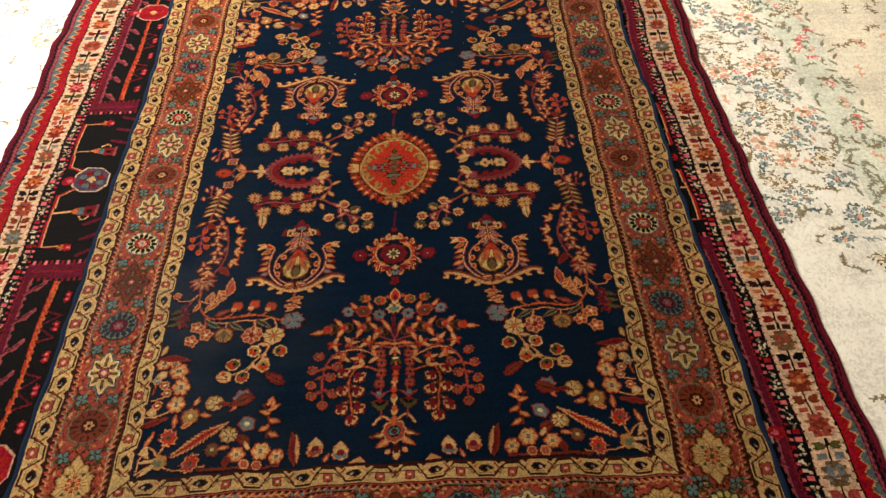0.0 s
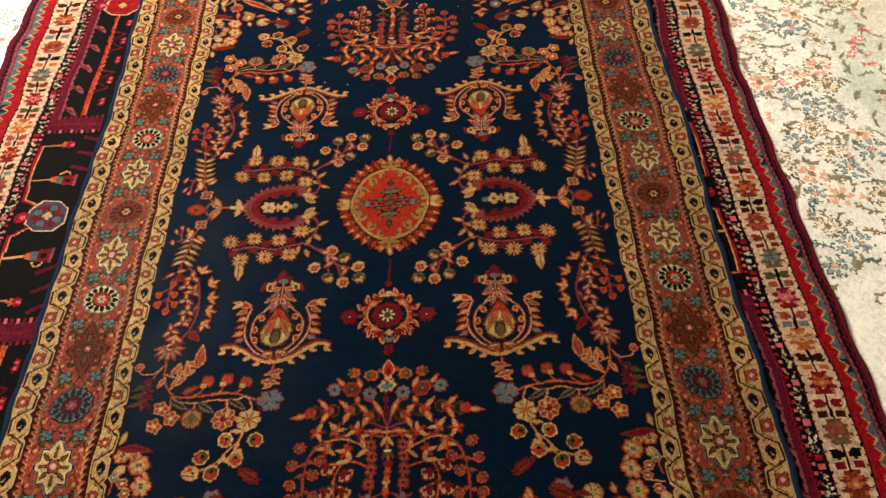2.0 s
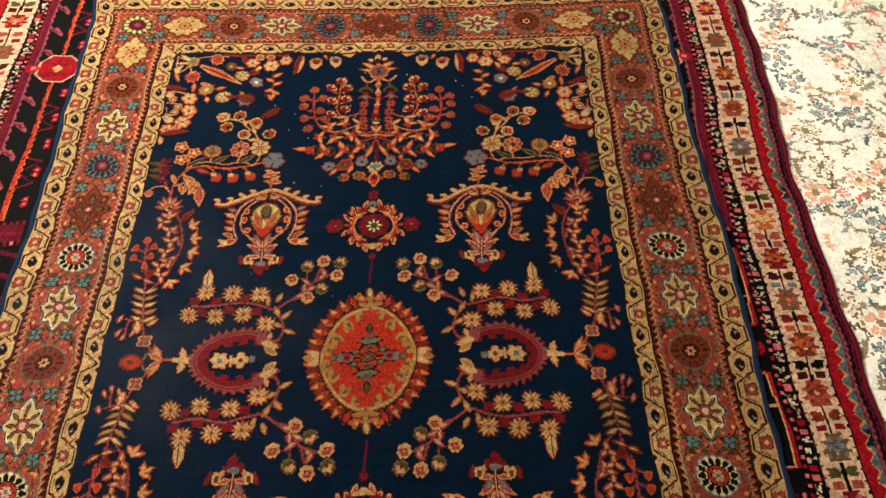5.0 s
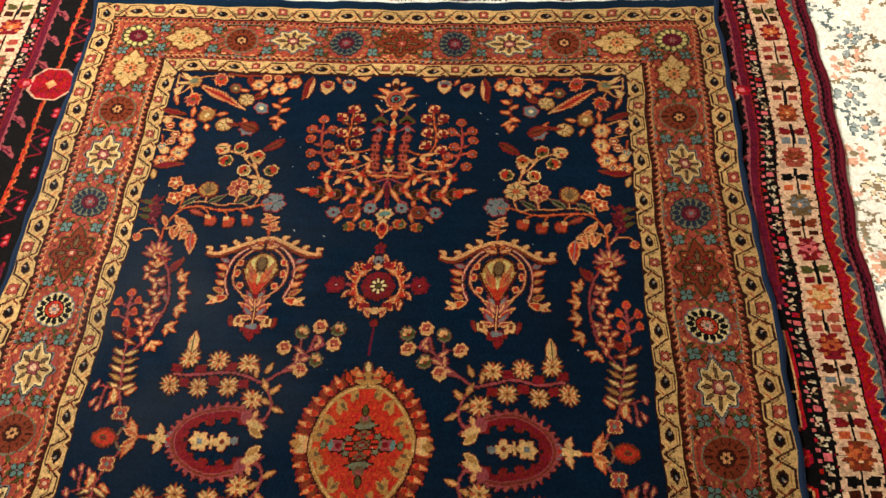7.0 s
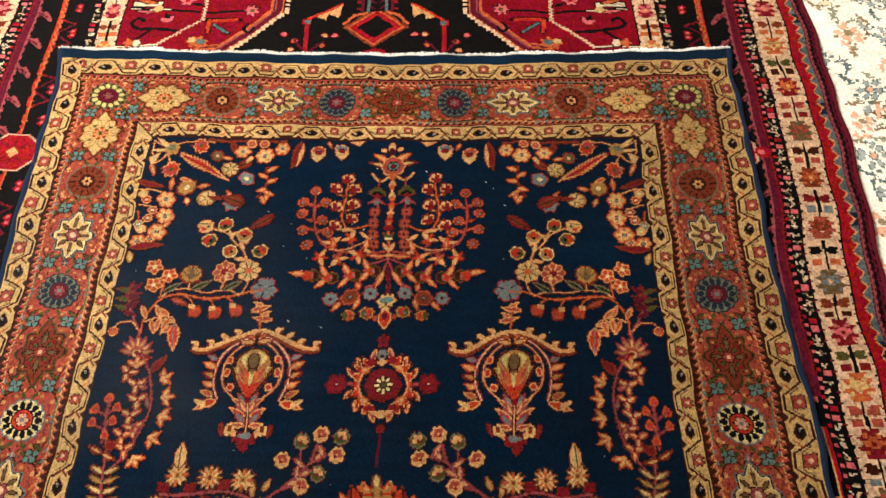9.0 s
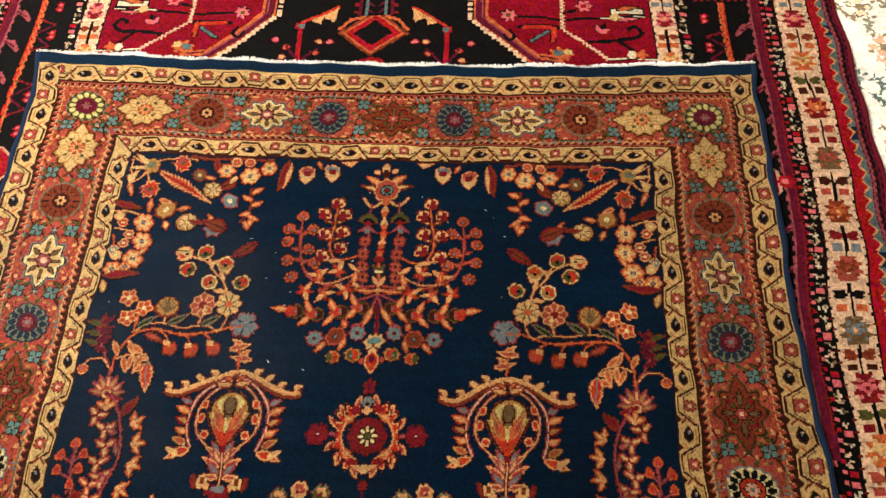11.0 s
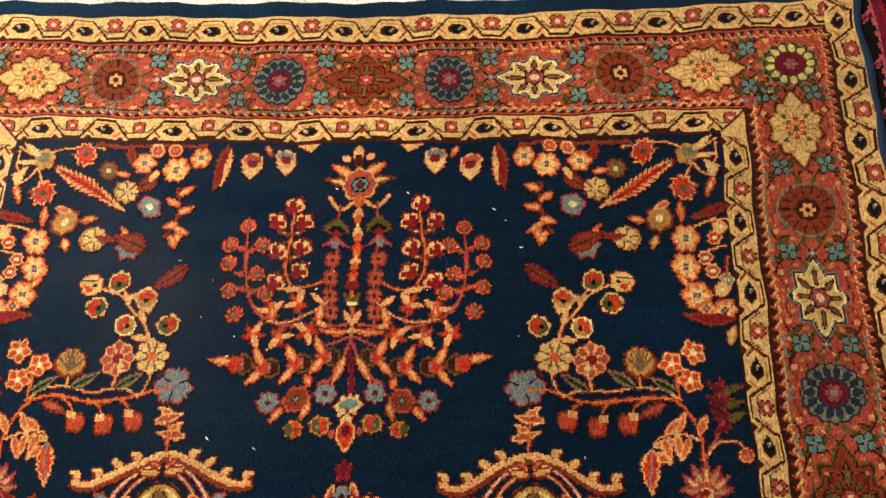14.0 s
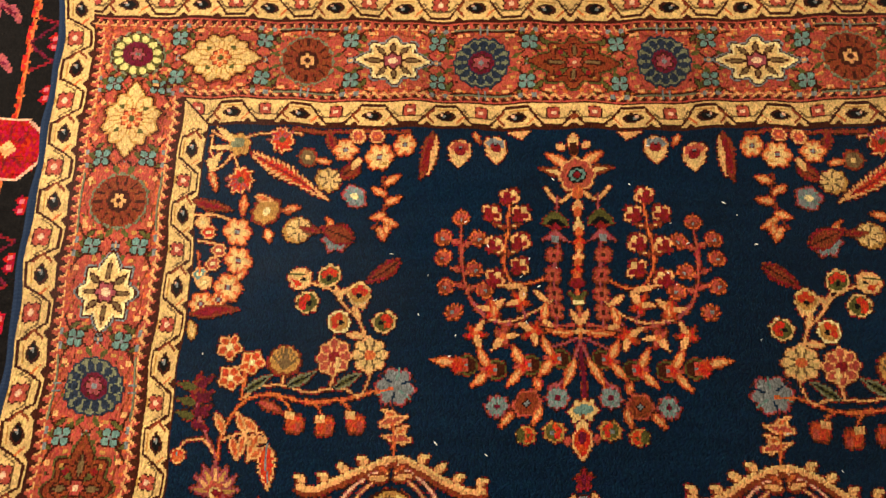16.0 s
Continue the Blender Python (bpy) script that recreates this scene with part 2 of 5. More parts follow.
    def bud(self, p, q, r, turn, low, high, rim="gold", heart="crimson"):
        """A round half-open bloom: pale rim, two-tone face, dark heart."""
        keep, self.slim, r = self.slim, 1.0, r * self.slim
        owner = self.bloom("bud", p, q, r)
        self.blob(p, q, r, r * .95, rim, 7, 0.12, turn)
        self.blob(p, q, r * .78, r * .74, low)
        a = radians(turn)
        for k in (-1.1, 0, 1.1):
            self.blob(p + math.cos(a + k) * r * .42, q + math.sin(a + k) * r * .42, r * .30, r * .30, high)
        self.blob(p - math.cos(a) * r * .2, q - math.sin(a) * r * .2, r * .2, r * .2, heart)
        self.slim, self.now = keep, owner

    def halo(self, flat, dark, some):
        """A broken dark outline, one knot wide, where a motif meets the ground."""
        ground = np.array([k[0] in flat for k in self.parts])
        dice = np.random.RandomState(4).rand(self.nv, self.nu)
        was = self.part.copy()
        for axis in (0, 1):
            for step in (1, -1):
                near = np.roll(was, step, axis)
                hit = (was == 0) & ~ground[near] & (dice < some)
                self.part[hit] = near[hit]
                for k, c in enumerate(dark):
                    self.colour[hit & (dice >= some * k / len(dark)) & (dice < some * (k + 1) / len(dark))] = INDEX[c]


def spread(loom, mirror_u, mirror_v):
    """The whole rug from its drawn half or quarter: colours and parts, mirrored."""
    col, par = loom.colour, loom.part
    names = list(loom.parts)

    def fresh(par, axis):
        other, twin = par.copy(), {}
        for k, (name, label, share, owner) in enumerate(list(names)):
            if axis not in share and (par == k).any():
                names.append((name, label, share, twin.get(owner, owner)))
                twin[k] = len(names) - 1
                other[par == k] = twin[k]
        return other

    if mirror_v:
        low = fresh(par, "v")
        col, par = np.vstack([col[::-1], col]), np.vstack([low[::-1], par])
    if mirror_u:
        left = fresh(par, "u")
        col, par = np.hstack([col[:, ::-1], col]), np.hstack([left[:, ::-1], par])
    return col, par, names


def quads(name, xyz, slots, palette, parent, label):
    mesh = bpy.data.meshes.new(name)
    n = len(slots)
    mesh.vertices.add(4 * n)
    mesh.vertices.foreach_set("co", np.ascontiguousarray(xyz, np.float32).ravel())
    mesh.loops.add(4 * n)
    mesh.loops.foreach_set("vertex_index", np.arange(4 * n, dtype=np.int32))
    mesh.polygons.add(n)
    mesh.polygons.foreach_set("loop_start", np.arange(0, 4 * n, 4, dtype=np.int32))
    used, which = np.unique(slots, return_inverse=True)
    for k in used:
        mesh.materials.append(palette[k])
    mesh.polygons.foreach_set("material_index", which.astype(np.int32))
    mesh.update(calc_edges=True)
    return link(name, mesh, parent, label)


def weave(col, par, names, u0, v0, knot, lift, warp, palette, parent, flat, longest=8, keep=None, kinds=(), stray=0.42):
    """One mesh a part: runs of equal knots as tops, and the pile's side where a raised motif ends. flat: the parts at ground height."""
    nv, nu = col.shape
    key = col.astype(np.int32) * 4096 + par
    if keep is not None:
        key = np.where(keep, key, -1)
    cut = np.ones((nv, nu + 1), bool)
    cut[:, 1:nu] = key[:, 1:] != key[:, :-1]
    cut[:, 0:nu:longest] = True
    js, starts = np.nonzero(cut[:, :nu])
    ends = np.empty_like(starts)
    ends[:-1] = np.where(js[1:] == js[:-1], starts[1:], nu)
    ends[-1] = nu
    kk = key[js, starts]
    ok = kk >= 0
    js, starts, ends, kk = js[ok], starts[ok], ends[ok], kk[ok]
    pid, cid = kk % 4096, kk // 4096
    high = np.array([0.0 if k[0] in flat else lift for k in names])
    h = high[pid]

    def corner(i, j, z):
        # each knot sits a little off its place
        a, b = np.sin(i * 12.9898 + j * 78.233) * 43758.5453, np.sin(i * 39.346 + j * 11.135) * 24634.6345
        x, y, dz = warp(u0 + (i + stray * (a - np.floor(a) - 0.5)) * knot, v0 + (j + stray * (b - np.floor(b) - 0.5)) * knot)
        return np.stack([x / 1000, y / 1000, dz / 1000 + z], -1)

    tops = np.stack([corner(starts, js, h), corner(ends, js, h), corner(ends, js + 1, h), corner(starts, js + 1, h)], 1)
    sides, sp, sc = [], [], []
    full = np.pad(np.where(key < 0, -1, par), 1, constant_values=-1)
    hh = np.where(full < 0, -0.004, high[np.maximum(full, 0)])
    for dj, di, a, b in ((0, -1, (0, 1), (0, 0)), (0, 1, (1, 0), (1, 1)), (-1, 0, (0, 0), (1, 0)), (1, 0, (1, 1), (0, 1))):
        here, there = hh[1:-1, 1:-1], hh[1 + dj:nv + 1 + dj, 1 + di:nu + 1 + di]
        j, i = np.nonzero((here > there + 1e-6) & (key >= 0))
        if len(j):
            top, low = here[j, i], there[j, i]
            sides.append(np.stack([corner(i + a[0], j + a[1], low), corner(i + b[0], j + b[1], low), corner(i + b[0], j + b[1], top), corner(i + a[0], j + a[1], top)], 1))
            sp.append(par[j, i]), sc.append(col[j, i])
    xyz, pid, cid = np.concatenate([tops, *sides]), np.concatenate([pid, *sp]), np.concatenate([cid, *sc])
    order = np.argsort(pid, kind="stable")
    xyz, pid, cid = xyz[order], pid[order], cid[order]
    made = {}
    for k in np.unique(pid):
        a, b = np.searchsorted(pid, [k, k + 1])
        ob = made[k] = quads(names[k][0], xyz[a:b], cid[a:b], palette, made.get(names[k][3], parent), names[k][1])
        if names[k][0] in kinds:
            tagged(ob, kind="stuff")


# ---- the navy rug: one quarter is drawn (u outward from the centre, v along the rug, millimetres), then mirrored ----
FIELD_U, FIELD_V = 434, 735
navy_rug = tagged(new("navy_floral_rug"), "navy wool rug with floral brick border, lying on another rug", "rug")
rug = Loom(0, 628, 0, 946, 2.0, "navy")


def guard(loom, length, across, first, pitch):
    """A gold guard stripe along +q at p = 0..across: a brown vine that steps over dark eyes and under small blooms."""
    loom.now, keep = loom.now, loom.part.copy()
    loom.part[:] = -1
    loom.rect(0, across, -4, length, "gold")
    loom.allow = loom.part == loom.now
    loom.part[~loom.allow] = keep[~loom.allow]
    q = first - 2 * pitch
    A, P = across, pitch

    def at(*pts):
        return [(a * A, q + b * P) for a, b in pts]

    while q < length + pitch:
        loom.line(at((.10, -.15), (.10, .15), (.90, .37), (.90, .63), (.10, .85)), 3.2, "brown")
        # fine inner lines that follow the vine
        loom.line(at((.30, .50 - .24), (.62, .50 - .15), (.62, .50 + .15), (.30, .50 + .24)), 2.2, "umber")
        loom.line(at((.26, -.13), (.26, .10)), 2.0, "tan")
        loom.line(at((.30, .17), (.56, .27), (.84, .17)), 3.0, "rust"), loom.line(at((.84, -.16), (.60, -.25)), 2.4, "orange")
        loom.leaf(.56 * A, q - .15 * P, .30 * P, .44 * A, 90, "brown"), loom.leaf(.56 * A, q - .10 * P, .21 * P, .28 * A, 90, "black")
        loom.blob(.56 * A, q + 2, 2.0, 2.2, "slate"), loom.blob(.50 * A, q + 4, 1.6, 1.6, "salmon")
        loom.flower(.36 * A, q + .5 * P, .29 * A, 4, "brick", "salmon", rim="brown", depth=0.35, turn=45)
        loom.blob(.36 * A, q + .5 * P, 2.6, 2.6, "blush")
        for b in (.24, .76):
            loom.poly(at((.99, b - .07), (.82, b), (.99, b + .07)), "brown")
        loom.poly(at((.02, .42), (.10, .5), (.02, .58)), "tan")
        q += P
    loom.allow = None


def teeth(loom, p, q0, q1, side, period=12.0):
    """The toothed edge of the main border: pale running hooks on dark teeth."""
    q = q0
    while q < q1:
        loom.poly([(p, q), (p + side * 10, q + period * .42), (p, q + period * .84)], "brown")
        loom.line([(p + side * 4, q + period * .10), (p + side * 10, q + period * .55), (p + side * 8, q + period * .92)], 2.6, "peach")
        loom.blob(p + side * 13, q + period * .45, 2.4, 2.4, "orange")
        q += period


def cross_bloom(loom, p, q, r):
    """Four blue-green petals round a dark eye, with a small dark leaf behind."""
    owner = loom.now
    loom.begin("border_bloom", "", "", owner)
    loom.leaf(p, q, r * 1.7, r * .8, 130, "olive"), loom.leaf(p, q, r * 1.6, r * .7, 20, "olive")
    for c, s in (("brown", 0.50), ("teal", 0.38)):
        for k in range(4):
            a = math.pi / 2 * k + 0.9
            loom.blob(p + r * .62 * math.cos(a), q + r * .62 * math.sin(a), r * s, r * s, c)
    loom.blob(p, q, 2.2, 2.2, "slate")
    loom.now = owner


def bars(loom):
    for s in (-1, 1):
        loom.line([(s * 43, -38), (s * 43, 38)], 2.0, "brown")
        loom.line([(s * 45.5, -35), (s * 45.5, 35)], 2.0, "sage")
        for q in (-4, 4):
            loom.line([(s * 39, q), (s * 49, q)], 2.0, "slate")


def medal(loom, kind):
    """A border motif whose long axis lies along q."""
    b = loom.blob
    if kind in "DWBK":
        if kind != "K":
            bars(loom)
        b(0, 0, 35.5, 33.5, {"D": "sage", "B": "ink", "W": "slate", "K": "sage"}[kind], 16, 0.06)
    if kind == "D":
        b(0, 0, 33, 31, "rust", 14, 0.05)
        for k in range(14):
            a = 2 * math.pi * k / 14
            loom.line([(20 * math.cos(a), 19 * math.sin(a)), (30 * math.cos(a), 28 * math.sin(a))], 2.2, "brown")
        b(0, 0, 15, 14.5, "brown", 8, 0.1)
        loom.flower(0, 0, 10, 6, "peach", "brown", depth=0.35)
    elif kind in "WB":
        dark, pale, heart = ("black", "cream", "red") if kind == "W" else ("ink", "sage", "maroon")
        b(0, 0, 33, 31, pale, 16, 0.08)
        for k in range(14):
            a = 2 * math.pi * k / 14
            b(24.5 * math.cos(a), 23 * math.sin(a), 6.2, 4.4, dark, turn=math.degrees(a))
        b(0, 0, 18, 17, dark)
        b(0, 0, 15.5, 14.5, heart)
        loom.flower(0, 0, 10, 6, "salmon" if kind == "W" else "mauve", "slate", rim="brown", depth=0.3)
    elif kind == "K":
        b(0, 0, 34, 33, "brown", 14, 0.10), b(0, 0, 31, 30, "olive", 14, 0.06)
        for k in range(13):
            a = 2 * math.pi * k / 13
            b(24.5 * math.cos(a), 24 * math.sin(a), 5.4, 4.6, "straw", turn=math.degrees(a))
        b(0, 0, 19, 18.5, "maroon")
        loom.flower(0, 0, 9, 6, "mauve", "slate", rim="brown", depth=0.4, core="olive")
    elif kind == "Y":
        for r, c in ((4, "slate"), (1.5, "brown"), (-1, "cream"), (-5, "gold")):
            for e in (90, -90):
                loom.leaf(0, 0, 47 + r, 24 + r, e, c)
            b(0, 0, 33 + r, 38 + r, c, 8, 0.24)
        for k in range(8):
            a = 2 * math.pi * k / 8
            loom.leaf(11 * math.cos(a), 12 * math.sin(a), 16 + 10 * abs(math.sin(a)) ** 3, 7, math.degrees(a), "umber", "brown", rim=1.6)
        b(0, 0, 13, 14, "brown", 6, 0.2), b(0, 0, 11, 12, "mauve", 6, 0.25), b(0, 0, 5, 6, "blush")
    elif kind == "L":
        for r, c in ((3, "rust"), (1, "brown"), (-1.5, "tan"), (-4, "gold")):
            for e in (90, -90):
                loom.leaf(0, 0, 52 + r, 30 + r, e, c)
            b(0, 0, 35 + r, 40 + r, c, 10, 0.18, phase=math.pi)
        for k in range(10):
            a = 2 * math.pi * k / 10
            loom.leaf(11 * math.cos(a), 12 * math.sin(a), 18 + 6 * abs(math.sin(a)), 9, math.degrees(a), "gold", "tan", rim=2.0)
        for k in range(4):
            a = math.pi / 2 * (k + .5)
            b(19 * math.cos(a), 22 * math.sin(a), 3.4, 3.4, "olive")
        loom.flower(0, 0, 12, 8, "orange", "olive", rim="rust", gaps="peach", depth=0.25)
    elif kind == "C":
        for r, c in ((4, "olive"), (1.5, "brown"), (-1, "rust")):
            for e in (90, -90):
                loom.leaf(0, 0, 54 + r, 26 + r, e, c)
            b(0, 0, 37 + r, 41 + r, c, 8, 0.24)
        b(0, 0, 29, 33, "brown", 8, 0.24), b(0, 0, 26.5, 30.5, "rust", 8, 0.24)
        for k in range(8):
            a = math.pi / 4 * k
            loom.leaf(8 * math.cos(a), 9 * math.sin(a), 20 + 8 * abs(math.sin(a)), 8, math.degrees(a), "olive" if k % 2 else "umber", "brown", rim=1.8)
        for k in range(4):
            a = math.pi / 2 * (k + .5)
            b(21 * math.cos(a), 24 * math.sin(a), 3.6, 3.6, "crimson"), b(30 * math.cos(a), 33 * math.sin(a), 2, 2, "tan")
        loom.flower(0, 0, 9, 6, "brick", "blush", rim="brown", depth=0.3)


def spacer(loom):
    """What fills the border between two motifs: blue-green blooms on dark bent stems, a small fork, leaves and pale specks."""
    for s in (-1, 1):
        for t in (-1, 1):
            loom.curve([(s * 44, t * 26), (s * 38, t * 14), (s * 27, t * 5)], 2.4, "brown"), loom.curve([(s * 26, t * 3), (s * 15, t * 7), (s * 9, t * 18)], 2.2, "brown")
            loom.leaf(s * 36, t * 12, 15, 7, 90 + t * 60 * s, "olive", "brown", rim=1.6), loom.leaf(s * 12, t * 10, 13, 6, t * 90 + s * t * 30, "olive")
            loom.blob(s * 38, t * 25, 3, 3.6, "peach"), loom.blob(s * 20, t * 16, 2.6, 2.6, "tan"), loom.blob(s * 45, t * 8, 2.6, 3.4, "slate")
        cross_bloom(loom, s * 27, 0, 11.0)
        loom.line([(0, 0), (s * 8, 9)], 2.2, "brown"), loom.line([(0, 0), (s * 8, -9)], 2.2, "brown")
    loom.blob(0, 0, 5, 6.5, "slate", 4, 0.4), loom.blob(0, 0, 2, 2.6, "peach")


MOTIF = {"D": ("border_rosette", "rust red wheel rosette"), "W": ("border_rosette", "black and cream wheel rosette"), "B": ("border_rosette", "navy and grey wheel rosette"),
         "K": ("border_rosette", "crimson rosette with cream petals"), "Y": ("border_star", "pale gold star bloom"), "L": ("border_lozenge", "tan lobed lozenge"), "C": ("border_cartouche", "rust brown lobed cartouche")}


def border(loom):
    go = loom.go
    loom.begin("end_strip", "plain dark blue woven end strip", "u")
    loom.rect(0, 628, 921, 946, "deep")
    loom.begin("outer_guard_border", "gold guard stripe with brown vine", "uv")
    go(628, 0, 0, -1), guard(loom, 921, 40, 29, 86)
    go(0, 921, -90), guard(loom, 588, 37, 30, 86)
    loom.begin("main_border", "brick red main border", "uv")
    main = loom.now
    go(0, 0)
    loom.rect(0, 588, 0, 884, "brown")
    loom.rect(0, 585, 0, 881, "brick")
    for p in (489, 566):
        loom.line([(p, 0), (p, 868)], 2.0, "rust", 3.0, 34), loom.line([(0, p + 296), (566, p + 296)], 2.0, "rust", 3.0, 34)
    for k in range(700):
        loom.blob(random.uniform(484, 574), random.uniform(0, 868), 1.6, 2.2, random.choice(("rust", "orange", "brown", "tan", "olive", "peach")))
        loom.blob(random.uniform(0, 574), random.uniform(782, 868), 2.2, 1.6, random.choice(("rust", "orange", "brown", "tan", "olive", "peach")))
    go(584, 0), teeth(loom, 0, 3, 878, -1)
    go(0, 878, -90), teeth(loom, 0, 3, 584, 1)
    go(471, 0), teeth(loom, 0, 3, 767, 1)
    go(0, 771, -90), teeth(loom, 0, 3, 471, -1)
    loom.begin("inner_guard_border", "gold guard stripe with brown vine", "uv")
    go(0, 0), loom.rect(0, 471, 0, 771, "brown")
    go(466, 0, 0, -1), guard(loom, 767, 30, 31, 84)
    go(0, 767, -90), guard(loom, 466, 30, 66, 85)
    go(0, 0)
    loom.poly([(436, 737), (466, 767), (466, 730), (436, 730)], "gold")
    loom.line([(436, 737), (466, 767)], 2.4, "brown")
    loom.rect(0, 436, 733, 737, "brown"), loom.rect(432, 436, 0, 737, "brown")
    loom.now = 0
    loom.rect(0, FIELD_U, 0, FIELD_V, "navy")
    for kind, q in zip("DYWCBYDL", (0, 105.6, 211, 317, 423, 529, 634, 736)):
        loom.now = main
        go(527, q + (53 if q < 700 else 47)), spacer(loom)
        loom.begin(*MOTIF[kind], share="v" if q == 0 else "")
        go(527, q), medal(loom, kind)
    for kind, p in zip("CBYDL", (0, 107, 214, 320, 426)):
        loom.now = main
        go(p + 53, 824, 90), spacer(loom)
        loom.begin(*MOTIF[kind], share="u" if p == 0 else "")
        go(p, 824, 90), medal(loom, kind)
    loom.begin(*MOTIF["K"])
    go(531, 826), medal(loom, "K")
    go(0, 0)


def medallion(m):
    m.begin("centre_medallion", "red oval medallion ringed with gold", "uv")
    # flame petals all round, then the gold ring and the red heart
    for k in range(8):
        a = math.pi / 2 * (k + 0.6) / 8.4
        u, v = 79 * math.cos(a), 98 * math.sin(a)
        w = math.degrees(math.atan2(v / 97, u / 76))
        m.leaf(u, v, 26, 15, w + 34, "rust", "crimson"), m.leaf(u, v, 25, 10, w - 4, "peach", "orange")
        m.blob(u + 7 * math.cos(a), v + 7 * math.sin(a), 4.5, 4.5, "red")
    m.leaf(74, 0, 30, 24, 0, "tan"), m.leaf(78, 2, 20, 12, 40, "gold"), m.blob(76, 0, 8, 13, "peach")
    m.blob(0, 0, 80, 98, "brown"), m.blob(0, 0, 78, 96, "tan"), m.blob(0, 0, 75, 93, "gold"), m.blob(0, 0, 73.5, 91, "tan")
    m.blob(0, 0, 71, 88.5, "red")
    # lobes of the ring that reach into the red
    for u, v, w, ln in ((60, 40, 214, 26), (40, 66, 228, 25), (69, 18, 196, 19), (18, 82, 250, 18)):
        m.leaf(u + 3, v + 4, ln, 13, w, "tan"), m.leaf(u, v - 4, ln * .7, 10, w + 34, "tan"), m.leaf(u - 2, v - 2, ln * .6, 5, w, "umber")
    m.leaf(0, 88, 36, 11, 90, "tan", "umber"), m.leaf(0, 112, 22, 13, 90, "gold", "umber"), m.curve([(2, 112), (12, 108), (22, 112), (20, 120)], 4, "tan"), m.leaf(2, 96, 22, 8, 10, "tan")
    m.leaf(26, 94, 24, 15, 62, "red", "brown"), m.blob(24, 112, 5, 4, "orange")
    # small inner bouquet of dull blooms
    m.line([(0, 0), (50, 0)], 3, "brown")
    m.blob(35, 0, 14, 13, "brown", 6, 0.2), m.blob(35, 0, 11, 10, "mauve", 6, 0.2), m.blob(44, 0, 3.5, 9, "teal"), m.blob(33, 0, 4.5, 4.5, "crimson"), m.blob(26, 0, 3, 7, "sage")
    m.blob(55, 0, 6, 9, "olive", 5, 0.3), m.blob(55, 0, 3, 5, "sage")
    m.blob(0, 28, 24, 9, "brown", 6, 0.3), m.blob(0, 29, 19, 6, "sage", 5, 0.25), m.blob(0, 38, 9, 8, "umber"), m.blob(0, 40, 5, 5, "mauve"), m.leaf(0, 42, 22, 12, 90, "olive", "brown")
    m.blob(21, 11, 8, 7, "brown", 5, 0.3), m.blob(21, 11, 5.5, 4.5, "sage", 5, 0.3), m.blob(0, 0, 18, 12, "brown", 8, 0.3), m.blob(0, 0, 14, 9, "umber", 8, 0.3), m.blob(0, 0, 8, 6, "crimson", 4, 0.3), m.blob(0, 0, 4, 3, "sage")
    m.blob(0, 16, 10, 6, "umber", 5, 0.3), m.blob(0, 16, 5, 3, "crimson"), m.blob(13, 19, 4, 3, "brown")


def rosette(m):
    m.begin("rosette", "crimson rosette with leafy orange wreath", "u")
    wreath = m.now
    m.now = 0
    m.line([(0, 143), (0, 206)], 2.2, "maroon")
    m.now = wreath
    m.blob(0, 200, 8, 7, "crimson", 5, 0.4)
    m.line([(30, 268), (56, 268)], 3, "mauve")
    # a saw-edged wreath, open at its middle and cut into four garlands
    for r, c in ((3.5, "brown"), (2, "peach"), (-1.5, "red")):
        m.blob(0, 268, 61 + r, 56 + r, c, 18, 0.24, phase=0.6)
    m.blob(0, 268, 44, 41, "orange"), m.blob(0, 268, 42, 39, "peach")
    m.now = 0
    m.blob(0, 268, 39.5, 36.5, "navy"), m.rect(0, 11, 300, 330, "navy"), m.rect(0, 10, 208, 236, "navy"), m.rect(44, 66, 263, 273, "navy")
    m.now = wreath
    for s in (1, -1):
        for t, ln in ((70, 20), (40, 18), (14, 20)):
            a = radians(t)
            m.leaf(46 * math.cos(a), 268 + s * 43 * math.sin(a), ln, 9, s * (t + 40), "brick", "peach"), m.line([(46 * math.cos(a), 268 + s * 43 * math.sin(a)), (54 * math.cos(a + .2), 268 + s * 50 * math.sin(a + .2))], 2.4, "crimson")
        m.leaf(34, 268 + s * 22, 18, 12, 180 - s * 20, "peach", "orange"), m.blob(17, 268 + s * 37, 9, 8, "crimson", 5, 0.3)
    m.line([(46, 268), (56, 268)], 2.3, "mauve"), m.flower(70, 267, 15, 6, "crimson", "maroon", rim="maroon", depth=0.16, core="blush")
    m.blob(0, 316, 12, 9, "slate", 5, 0.3), m.blob(0, 313, 4, 3, "brown"), m.blob(0, 304, 9, 6, "peach", 5, 0.3), m.blob(0, 222, 10, 8, "gold", 5, 0.25), m.leaf(2, 222, 18, 7, 20, "peach")
    m.blob(0, 338, 14, 11, "crimson", 5, 0.45, 90), m.line([(0, 332), (0, 344)], 2.2, "maroon")
    m.blob(0, 268, 31, 29, "crimson", 8, 0.10)
    for k in range(8):
        a = 2 * math.pi * (k + .5) / 8
        m.line([(19 * math.cos(a), 268 + 18 * math.sin(a)), (27 * math.cos(a), 268 + 25 * math.sin(a))], 2.2, "maroon")
    m.flower(0, 268, 15, 8, "cream", "olive", rim="brown", gaps="brown", depth=0.3)


